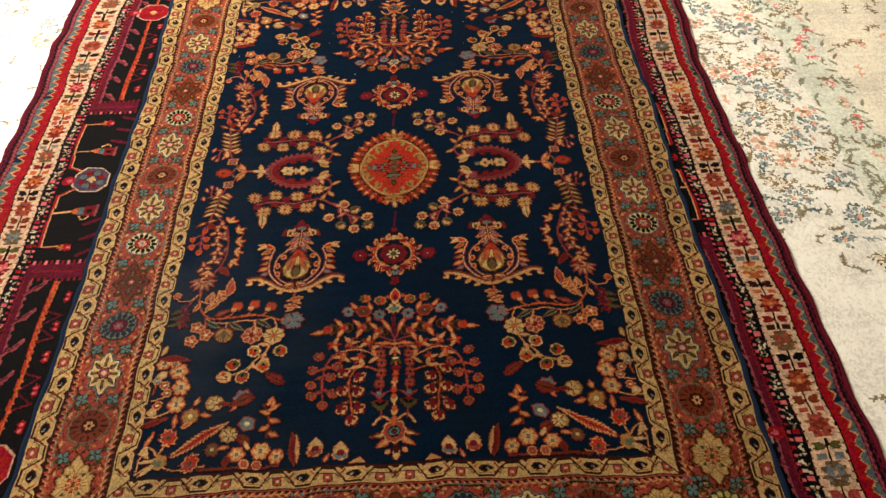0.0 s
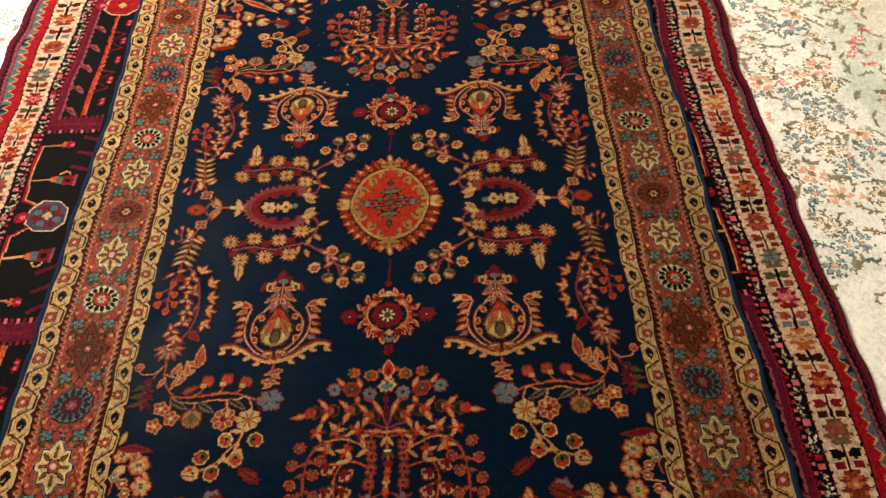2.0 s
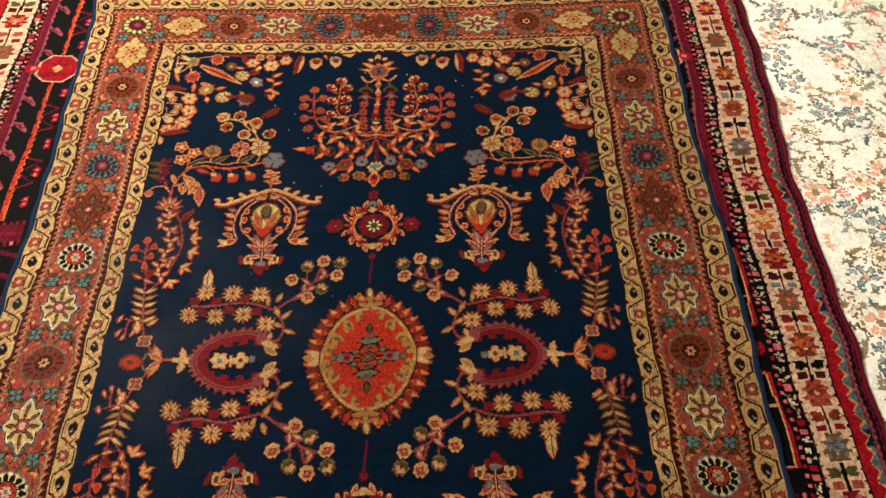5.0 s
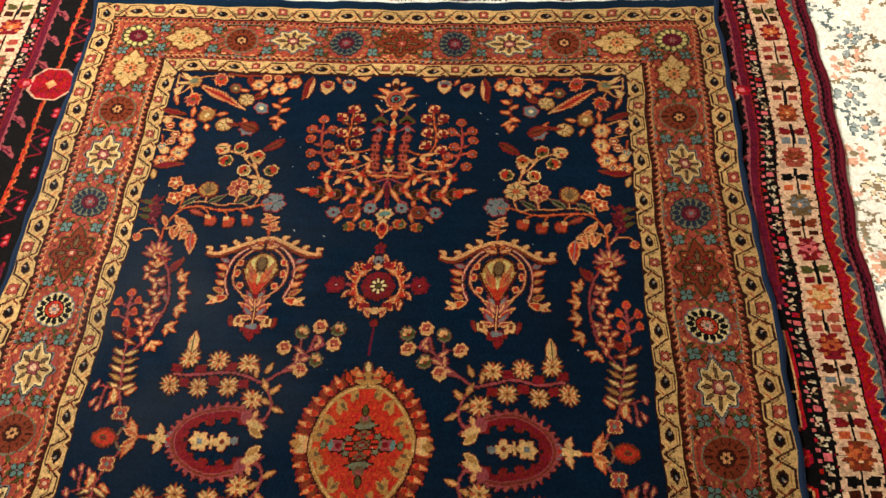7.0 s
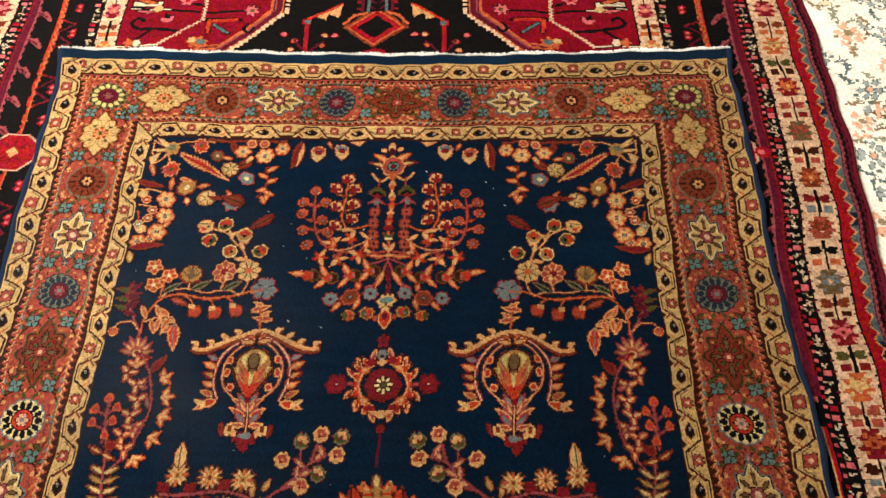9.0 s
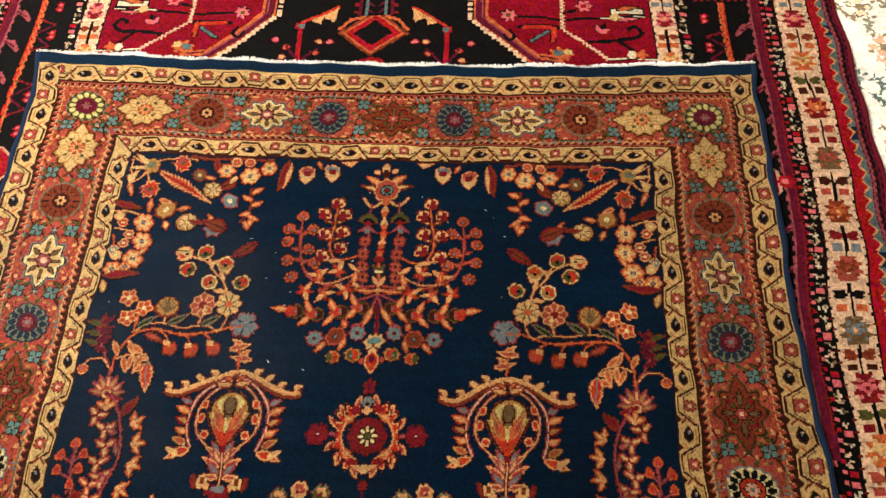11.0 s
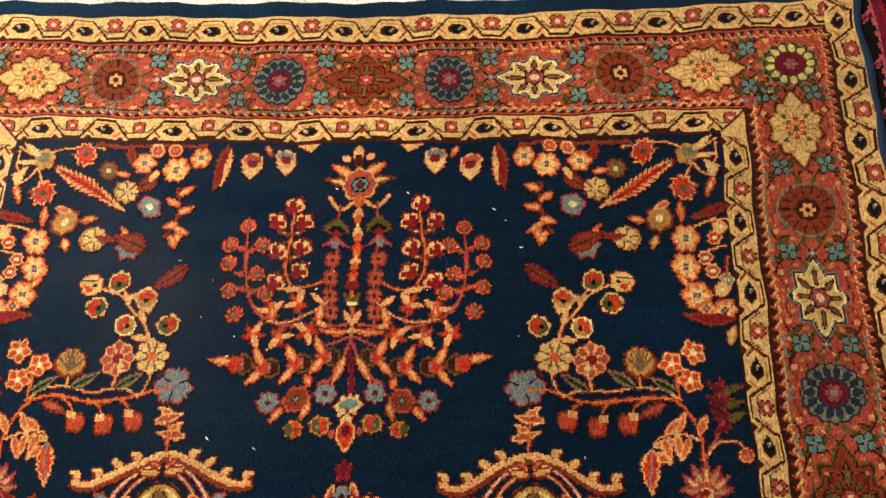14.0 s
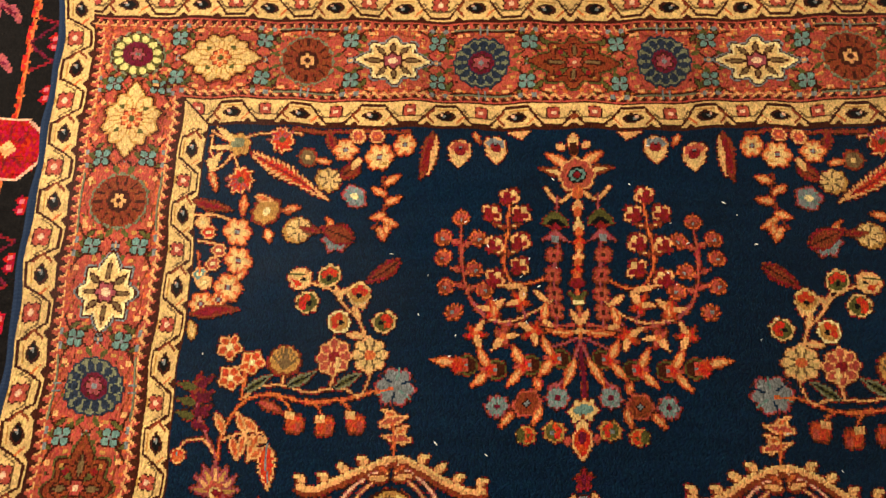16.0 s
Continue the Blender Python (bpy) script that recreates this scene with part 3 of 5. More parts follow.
def palmette(m):
    m.begin("palmette", "gold and orange lotus palmette")
    m.go(197, 0)
    # curled leaves that join it to the branch above
    for q, s, c in ((378, 1, "brick"), (396, -1, "brick")):
        m.leaf(-s * 18, q - 6, 36, 13, 90 - s * 78, c, "peach"), m.leaf(s * 2, q, 20, 9, 90 + s * 60, "orange", "peach")
    m.line([(0, 356), (3, 392)], 3, "orange")
    for s in (-1, 1):
        # canopy: a thick gold arm with curled knobs along its back
        m.curve([(0, 352), (s * 30, 343), (s * 55, 329), (s * 76, 320), (s * 94, 322)], 11, "rust")
        m.curve([(0, 355), (s * 30, 347), (s * 55, 333), (s * 76, 323), (s * 94, 325)], 8, "peach")
        m.curve([(s * 6, 357), (s * 30, 349), (s * 55, 335), (s * 76, 325)], 3, "gold")
        for p, q in ((30, 354), (49, 345), (68, 334), (92, 332)):
            m.blob(s * p, q, 6.5, 5.5, "rust"), m.blob(s * (p - 1), q + 1, 5, 5, "peach"), m.blob(s * (p + 3), q + 4, 4, 3.4, "gold")
        # two pairs of ribs, pink lines on the dark ground
        m.curve([(s * 6, 348), (s * 34, 332), (s * 51, 309), (s * 56, 284), (s * 54, 260), (s * 48, 244)], 4.6, "mauve")
        m.curve([(s * 6, 348), (s * 34, 332), (s * 51, 309), (s * 56, 284), (s * 54, 260), (s * 48, 244)], 2.3, "salmon")
        m.curve([(s * 4, 342), (s * 28, 325), (s * 42, 303), (s * 44, 282), (s * 38, 262), (s * 22, 246), (s * 12, 226)], 4.0, "mauve")
        m.curve([(s * 4, 342), (s * 28, 325), (s * 42, 303), (s * 44, 282), (s * 38, 262), (s * 22, 246)], 2.2, "peach")
        for q, c, e, ln in ((311, "slate", "mauve", 19), (297, "peach", "orange", 26), (282, "tan", "crimson", 24), (267, "peach", "orange", 20), (252, "brick", "tan", 24)):
            m.leaf(s * 55, q - 5, ln, 12, 90 - s * 68, c, e)
        m.leaf(s * 48, 241, 40, 15, 90 - s * 112, "red", "peach"), m.leaf(s * 64, 231, 24, 9, 90 - s * 62, "peach", "gold")
        # small red drops between the ribs and the heart
        for p, q in ((36, 308), (38, 287), (29, 264)):
            m.blob(s * p, q, 6.2, 8.4, "peach", turn=s * 14), m.blob(s * p, q, 3.8, 5.8, "red", turn=s * 14)
        # curl over the heart
        m.leaf(s * 1, 336, 28, 12, 90 - s * 84, "peach", "rust"), m.leaf(s * 2, 342, 20, 9, 90 - s * 62, "orange", "rust")
        # foot of the bloom: pairs of leaves, then the lower bloom
        for q, w, c, ln in ((238, 40, "slate", 22), (234, 62, "brick", 26), (222, 24, "peach", 28), (216, 58, "red", 34), (206, 42, "slate", 30), (202, 80, "brick", 26)):
            m.leaf(s * 3, q, ln, 11, 90 - s * w, c, "peach" if c in ("red", "brick") else "mauve")
        m.blob(s * 24, 197, 10, 12, "gold", 5, 0.2), m.blob(s * 24, 199, 4.5, 6, "rust"), m.leaf(s * 33, 188, 22, 9, 90 - s * 12, "rust", "crimson"), m.leaf(s * 13, 184, 18, 8, 90 - s * 30, "peach")
    # the heart: a pointed oval, gold-green rim, red flames, green kernel
    for r, c in ((4, "brown"), (1.5, "tan"), (-2, "straw")):
        m.blob(0, 300, 28 + r, 27 + r, c), m.poly([(-27 - r, 296), (27 + r, 296), (17 + r, 272), (0, 244 - r * 1.5), (-17 - r, 272)], c)
    for s in (-1, 1):
        m.leaf(s * 4, 254, 62, 17, 90 - s * 17, "red", "brick"), m.leaf(s * 8, 270, 42, 12, 90 - s * 22, "brick", "tan"), m.leaf(s * 5, 262, 44, 8, 90 - s * 6, "orange")
    m.poly([(-12, 268), (12, 268), (0, 238)], "red"), m.blob(0, 243, 5, 6, "crimson")
    m.blob(0, 304, 14, 21, "tan"), m.blob(0, 304, 11, 18, "brown"), m.blob(0, 306, 8.4, 15, "umber"), m.blob(0, 291, 9, 4.5, "brown"), m.blob(0, 290, 5.5, 3, "umber"), m.line([(0, 284), (0, 264)], 4.4, "brown"), m.line([(0, 282), (0, 268)], 2.2, "straw")
    m.line([(0, 236), (0, 190)], 3, "peach")
    m.blob(0, 183, 21, 12, "crimson", 5, 0.25), m.blob(0, 187, 14, 6, "slate", 3, 0.2), m.blob(0, 170, 8, 9, "crimson", 3, 0.2)
    m.go(0, 0)


def tree(m):
    m.begin("flowering_tree", "orange and red flowering tree motif", "u")
    # outer round-flowered branches
    m.curve([(8, 500), (60, 497), (104, 508), (124, 534), (128, 576), (129, 612)], 4, "brick")
    for u, v in ((128, 558), (126, 540), (129, 590)):
        m.leaf(u, v, 18, 6, 25, "brick"), m.leaf(u, v - 4, 18, 6, 155, "brick")
    for u, v, w in ((129, 620, 90), (149, 599, 130), (110, 596, 50), (149, 576, 150), (114, 560, 40), (148, 543, 170), (105, 537, 30), (138, 514, 190)):
        m.bud(u, v, 13, w, "rust", "brick", "orange", "slate")
    # inner berry branches
    m.curve([(26, 556), (52, 544), (72, 546), (80, 570), (78, 600), (75, 640)], 3.4, "orange")
    m.blob(70, 541, 16, 5, "peach", turn=8)
    for u, v in ((75, 650), (62, 628), (94, 628), (63, 594), (91, 590), (62, 564), (91, 551)):
        for k in range(4):
            a = math.pi / 2 * k + 0.6
            m.blob(u + 5.6 * math.cos(a), v + 5.6 * math.sin(a), 8, 8, "crimson" if k % 2 else "peach")
            m.blob(u + 5.6 * math.cos(a), v + 5.6 * math.sin(a), 4.5, 4.5, "crimson" if k != 1 else "gold")
    for v in (610, 578):
        m.leaf(78, v, 20, 7, 20, "gold", "rust"), m.leaf(78, v, 20, 7, 160, "gold", "rust")
    # upright columns beside the trunk
    m.curve([(6, 655), (22, 645), (36, 660)], 5, "peach"), m.line([(23, 650), (25, 500)], 3, "mauve")
    m.poly([(10, 616), (14, 626), (25, 634), (36, 626), (40, 616)], "olive"), m.poly([(15, 617), (20, 624), (30, 624), (35, 617)], "black"), m.blob(25, 614, 6, 7, "crimson")
    m.poly([(10, 596), (26, 612), (42, 596), (30, 600), (26, 594), (22, 600)], "mauve"), m.blob(26, 600, 7, 5, "slate")
    for v in (580, 557, 535, 515):
        m.flower(26, v, 11.5, 4, "brick", "brown", rim="rust", depth=0.3, turn=45)
    # trunk
    m.line([(0, 700), (0, 395)], 3.4, "orange")
    for v, r, c in ((640, 13, "peach"), (616, 13, "gold"), (598, 8, "red"), (580, 12, "peach"), (564, 8, "red")):
        m.blob(0, v, r, 8, c, 3, 0.4, 90), m.blob(0, v - 8, 5, 8, "orange")
    m.blob(0, 548, 10, 9, "crimson"), m.blob(0, 528, 18, 8, "olive", 4, 0.4, 45), m.blob(0, 526, 9, 4, "cream", 4, 0.3)
    m.blob(0, 508, 8, 10, "brick"), m.leaf(0, 500, 24, 8, 60, "peach")
    # crown flower
    m.leaf(8, 688, 36, 15, 32, "peach", "orange"), m.leaf(10, 678, 40, 12, 12, "gold", "rust")
    m.blob(0, 676, 31, 30, "peach", 8, 0.12), m.blob(0, 676, 27, 26, "brick", 8, 0.10), m.blob(0, 655, 9, 12, "orange")
    m.blob(0, 676, 15, 14, "black"), m.blob(0, 676, 13, 12.5, "teal", 8, 0.2), m.blob(0, 676, 7, 7, "black"), m.blob(0, 676, 4.5, 4.5, "crimson")
    m.blob(0, 716, 9, 10, "gold"), m.leaf(0, 708, 24, 16, 90, "gold", "peach"), m.blob(15, 712, 8, 5, "peach", turn=15), m.line([(2, 702), (2, 716)], 2, "brown")
    # boughs with star blooms and pale leaves
    m.curve([(28, 528), (46, 514), (74, 503), (100, 506), (118, 524)], 3.4, "mauve"), m.curve([(28, 528), (46, 514), (74, 503), (100, 506)], 2.3, "peach")
    for u, v, w in ((66, 524, 60), (113, 490, 190), (83, 487, 250), (51, 490, 330), (97, 516, 80)):
        m.line([(u, v), (u - 6, 504)], 2.3, "mauve"), m.blob(u, v, 17, 16, "rust", 5, 0.45, w), m.blob(u, v, 14, 13, "red" if u != 83 else "brick", 5, 0.45, w)
        m.leaf(u, v, 22, 9, w + 60, "peach"), m.leaf(u, v, 19, 8, w - 70, "peach"), m.blob(u, v, 4, 4, "orange")
    m.leaf(94, 506, 24, 10, 84, "peach", "orange"), m.leaf(36, 524, 30, 12, 282, "peach", "orange"), m.leaf(34, 524, 24, 9, 38, "peach"), m.leaf(42, 502, 16, 7, 200, "peach")
    m.curve([(0, 494), (16, 490), (34, 492)], 6, "peach"), m.leaf(6, 490, 38, 10, 4, "peach", "orange"), m.curve([(2, 486), (20, 478), (34, 474)], 2.4, "mauve")
    # row of leafy buds below
    for u, v in ((124, 455), (94, 452), (58, 454), (26, 462)):
        m.blob(u - 3, v, 15, 14, "olive"), m.blob(u - 4, v, 12, 11, "brown"), m.blob(u + 4, v, 13, 13, "brick", 5, 0.3), m.blob(u + 3, v, 8, 8, "red", 5, 0.3), m.blob(u - 2, v, 3, 3, "slate")
        if u < 120:
            m.leaf(u + 6, v + 2, 28, 12, 66, "peach", "orange"), m.leaf(u + 6, v - 2, 28, 12, -50, "peach", "orange")
    m.leaf(128, 457, 38, 13, 6, "peach", "orange"), m.blob(132, 455, 9, 13, "red", 5, 0.3)
    m.curve([(0, 482), (8, 462), (20, 440), (34, 432)], 4.4, "mauve"), m.leaf(6, 464, 44, 12, -64, "peach", "orange"), m.line([(0, 476), (0, 420)], 3, "maroon")
    # foot: blue, red and green blooms
    m.flower(87, 414, 14.5, 8, "slate", "maroon", rim="mauve", gaps="teal"), m.flower(57, 415, 17, 6, "rust", "black", rim="brick", depth=0.15, core="slate"), m.flower(27, 421, 15, 8, "slate", "maroon", rim="mauve", gaps="teal")
    m.leaf(70, 408, 24, 11, -50, "peach", "orange"), m.leaf(42, 412, 24, 11, -70, "peach", "orange"), m.leaf(44, 428, 20, 9, 60, "peach", "orange")
    m.bud(57, 383, 14, 10, "red", "orange", "tan", "olive"), m.bud(28, 387, 15.5, 170, "olive", "red", "tan", "slate"), m.blob(62, 383, 6, 10, "olive")
    m.blob(0, 407, 21, 17, "gold", 7, 0.2), m.blob(0, 408, 13, 10, "teal", 3, 0.2), m.blob(0, 400, 3, 6, "rust"), m.leaf(0, 398, 22, 18, -90, "gold")
    m.leaf(0, 392, 40, 28, -90, "red", "peach"), m.blob(0, 380, 5, 9, "maroon"), m.blob(14, 378, 6, 6, "brick", 4, 0.3)


def corner_spray(m):
    m.begin("corner_spray", "corner spray with long red saw-edged leaf")
    for pts in ([(430, 728), (412, 716), (396, 708)], [(396, 712), (372, 722), (345, 724), (318, 722)], [(396, 704), (408, 684), (424, 676)], [(400, 700), (392, 680), (388, 664)], [(428, 722), (426, 700), (418, 688)]):
        m.curve(pts, 2.8, "peach")
    m.leaf(380, 700, 128, 27, 212, "red", "peach", "crimson", saw=0.42, rim=3.2)
    m.blob(394, 708, 20, 17, "tan", 6, 0.15, 40), m.blob(396, 710, 11, 9, "sage"), m.leaf(400, 712, 34, 9, 40, "gold"), m.leaf(402, 704, 30, 8, 5, "gold")
    m.poly([(412, 700), (430, 690), (424, 672), (416, 684)], "gold"), m.leaf(424, 676, 30, 10, 250, "gold", "orange")
    for u, v, w in ((342, 714, 70), (388, 664, 300)):
        m.blob(u, v, 23, 19, "peach", 9, 0.22, w), m.blob(u, v, 20, 16, "red", 9, 0.24, w)
        for k in range(5):
            a = radians(w + 180 + (k - 2) * 34)
            m.line([(u, v), (u - 17 * math.cos(a), v - 15 * math.sin(a))], 1.8, "mauve")
        m.blob(u, v, 6, 5, "olive")
    m.flower(354, 627, 19, 8, "tan", "cream", rim="rust", depth=0.16), m.flower(309, 693, 13, 6, "umber", "gold", rim="rust", depth=0.2)
    m.leaf(300, 692, 24, 10, -170, "peach", "orange"), m.leaf(370, 646, 26, 11, 200, "orange", "peach"), m.leaf(336, 626, 22, 11, 170, "peach", "orange"), m.leaf(382, 646, 28, 10, 265, "peach", "orange"), m.leaf(350, 606, 18, 12, 250, "gold", "orange")
    for u, v in ((284, 666), (316, 603)):
        m.blob(u, v, 21, 20, "tan", 8, 0.12), m.blob(u - 2, v + 1, 18, 17, "gold", 8, 0.12)
        for k in range(6):
            a = radians(k * 60 + 20)
            m.line([(u - 2 + 5 * math.cos(a), v + 5 * math.sin(a)), (u - 2 + 13 * math.cos(a), v + 13 * math.sin(a))], 2, "umber")
    m.leaf(290, 602, 28, 10, 10, "crimson", "rust"), m.leaf(276, 604, 20, 9, 60, "peach", "orange")
    m.flower(253, 646, 17, 5, "slate", "cream", rim="mauve", gaps="teal", depth=0.22), m.flower(271, 593, 18, 6, "slate", "gold", rim="mauve", gaps="teal", depth=0.24)
    m.leaf(252, 590, 46, 30, 25, "rust", "crimson", "brown"), m.leaf(246, 686, 34, 22, -35, "rust", "crimson", "brown")
    m.curve([(232, 608), (222, 625), (215, 645), (217, 672)], 3, "rust")
    for u, v, w in ((216, 664, 30), (214, 650, 150), (217, 640, 20), (216, 628, 200), (222, 622, 335), (214, 618, 260), (226, 612, 300)):
        m.leaf(u, v, 24, 11, 180 - w, "peach", "orange")


def chains(m):
    m.begin("blossom_chain", "chain of golden blossoms with red leaves")
    m.leaf(440, 638, 56, 13, 194, "crimson", "rust"), m.curve([(436, 620), (415, 622), (395, 616)], 2.6, "peach")
    for u, v, r in ((383, 602, 19), (381, 568, 19), (390, 535, 19), (420, 516, 15), (400, 520, 10)):
        m.flower(u, v, r, 6, "peach", "slate", rim="orange", gaps="orange", depth=0.2)
        m.blob(u, v, r * .8, r * .8, "gold", 6, 0.35), m.blob(u, v, 5, 5, "crimson"), m.blob(u, v, 3, 3, "slate")
    for u, v, c in ((417, 600, "red"), (405, 578, "brick"), (411, 562, "brick"), (425, 550, "teal"), (418, 540, "gold"), (424, 612, "gold")):
        m.flower(u, v, 9, 5, c, "cream", rim="peach", depth=0.2)
    m.line([(430, 590), (398, 584)], 2, "peach"), m.line([(430, 575), (424, 548)], 2.4, "orange"), m.leaf(372, 560, 24, 10, 300, "gold", "orange")
    m.leaf(432, 505, 64, 17, 174, "crimson", "rust"), m.leaf(430, 498, 26, 12, 255, "gold", "tan")
    m.begin("blossom_chain", "chain of golden blossoms along the end border")
    m.curve([(330, 728), (288, 728), (240, 730), (190, 726)], 3, "rust"), m.leaf(286, 730, 36, 12, 255, "crimson", "rust")
    for u, v, r in ((265, 705, 16), (225, 698, 19), (197, 711, 15)):
        m.flower(u, v, r, 6, "peach", "slate", rim="orange", gaps="orange", depth=0.2)
        m.blob(u, v, r * .8, r * .8, "gold", 6, 0.35), m.blob(u, v, 5, 5, "crimson"), m.blob(u, v, 3, 3, "slate")
    for u, v in ((251, 723), (229, 724)):
        m.flower(u, v, 9, 6, "brick", "orange", rim="peach", depth=0.15)
    m.leaf(246, 696, 22, 11, -60, "gold", "peach"), m.leaf(212, 692, 20, 10, -20, "tan", "gold")
    m.leaf(165, 728, 68, 22, -80, "crimson", "rust", saw=0.3), m.leaf(160, 724, 62, 9, -81, "gold", "peach", saw=0.3)
    m.begin("pendant_bloom", "red and gold pendant bloom")
    for u, v, c in ((134, 708, "brick"), (92, 716, "slate")):
        m.leaf(u, v + 6, 36, 34, -88, "gold", "peach", saw=0.2), m.blob(u, v, 18, 13, "peach", 7, 0.14), m.blob(u, v + 1, 15, 10, c, 5, 0.2), m.blob(u, v - 4, 8, 9, "crimson"), m.blob(u, v, 4, 4, "black"), m.blob(u, v + 1, 2.5, 2.5, "slate")
    m.poly([(80, 733), (60, 722), (48, 733)], "peach"), m.leaf(116, 730, 20, 9, -110, "peach", "orange")


def sprays(m):
    m.begin("blossom_spray", "spray of small red and gold blossoms")
    m.curve([(228, 470), (231, 485), (238, 500), (255, 516), (272, 534), (300, 545)], 3.4, "peach")
    for u, v, w in ((232, 484, 0), (236, 500, 60), (246, 510, 130), (258, 520, 60), (266, 526, 150), (236, 512, 100), (250, 483, 180)):
        m.leaf(u, v, 24, 8, w, "gold", "peach")
    for u, v, w, low, high, rim in ((308, 548, 180, "gold", "red", "peach"), (276, 550, 90, "olive", "red", "gold"), (297, 522, 160, "olive", "red", "gold"), (241, 530, 90, "tan", "red", "gold"), (260, 498, 150, "tan", "red", "cream"), (210, 499, 20, "olive", "red", "gold")):
        m.bud(u, v, 18, 180 - w, low, high, rim, "black")
    m.leaf(322, 552, 26, 16, 175, "gold", "peach", "olive")
    m.leaf(198, 571, 54, 20, 324, "rust", "crimson", "brown")
    m.begin("blossom_branch", "long branch with blossoms and berries")
    m.curve([(380, 350), (378, 372), (370, 396), (355, 413), (327, 418), (290, 414), (260, 415), (236, 420), (214, 427)], 3.6, "orange")
    m.curve([(358, 415), (346, 425), (316, 429), (291, 425), (255, 428), (236, 420), (226, 436), (226, 452)], 3.0, "peach")
    m.curve([(362, 412), (360, 428), (360, 446)], 3, "orange"), m.line([(318, 428), (320, 446)], 3.4, "peach"), m.line([(268, 427), (262, 448)], 3.4, "peach")
    for u, v in ((382, 468), (355, 453), (375, 435)):
        m.flower(u, v, 16, 5, "vermilion", "cream", rim="peach", gaps="peach", depth=0.34, turn=40)
    m.blob(320, 456, 25, 22, "rust", 10, 0.08), m.blob(320, 457, 22, 20, "tan", 10, 0.10)
    m.flower(266, 461, 24, 8, "brick", "crimson", rim="peach", gaps="peach", depth=0.18), m.blob(262, 452, 4, 12, "gold")
    m.flower(226, 463, 24, 8, "gold", "orange", rim="peach", gaps="umber", depth=0.18)
    for k in range(7):
        a = radians(40 + 16.6 * k)
        m.line([(320, 446), (320 + 18 * math.cos(a), 446 + 24 * math.sin(a))], 1.8, "umber")
    for u, v, w in ((360, 420, 146), (314, 429, 148), (264, 427, 150)):
        m.leaf(u, v, 40, 13, w, "olive", "sage", "black")
    m.blob(196, 428, 30, 28, "mauve", 6, 0.22, 10), m.blob(196, 428, 27.5, 25.5, "slate", 6, 0.24, 10)
    for k in range(6):
        a = radians(60 * k + 40)
        m.line([(196 + 8 * math.cos(a), 428 + 8 * math.sin(a)), (196 + 21 * math.cos(a), 428 + 20 * math.sin(a))], 2, "teal" if k % 2 else "deep")
    m.line([(216, 424), (200, 426)], 4, "orange")
    for u, v in ((303, 390), (271, 388), (239, 392)):
        m.curve([(u + 22, 417), (u + 10, 410), (u + 4, 400)], 3, "orange")
        m.blob(u, v, 15, 15, "rust", 4, 0.14, 45), m.blob(u, v, 12.5, 12.5, "vermilion", 4, 0.14, 45), m.blob(u - 4, v - 3, 5, 7, "brick"), m.blob(u + 6, v + 8, 8, 6, "peach"), m.blob(u + 4, v + 10, 4, 3, "gold")
    m.leaf(344, 410, 36, 13, 200, "brick", "rust")
    # lily, leaves and the maroon sprig beside the border
    m.curve([(382, 352), (392, 372), (404, 392), (412, 416)], 3.6, "mauve"), m.curve([(384, 356), (396, 370), (416, 370), (424, 358)], 3, "peach"), m.bud(424, 356, 11, 250, "red", "orange", "peach", "teal")
    m.leaf(410, 410, 34, 18, 95, "rust", "crimson")
    for v in (428, 412, 398):
        m.leaf(412, v - 4, 26, 9, 150, "maroon"), m.leaf(410, v - 4, 26, 9, 20, "olive"), m.leaf(412, v - 10, 22, 8, 200, "maroon")
    for k in range(7):
        m.leaf(382, 318, 38 - abs(k - 3) * 2, 12, 90 + (k - 3) * 27, "peach" if k % 2 else "tan", "mauve")
    m.blob(382, 322, 14, 12, "brick", 5, 0.2), m.blob(382, 318, 8, 9, "gold"), m.leaf(386, 320, 34, 10, 200, "crimson")
    m.curve([(378, 370), (356, 378), (334, 376), (326, 360)], 3, "peach")
    for u, v, w in ((374, 376, 118 - 60), (352, 378, 60), (340, 378, 40), (330, 368, 10), (326, 362, -30), (352, 378, 280), (338, 376, 290), (366, 374, 250)):
        m.leaf(u, v, 30, 12, w, "orange", "peach")
    m.leaf(327, 366, 54, 28, -92, "red", "peach", "slate", saw=0.25)


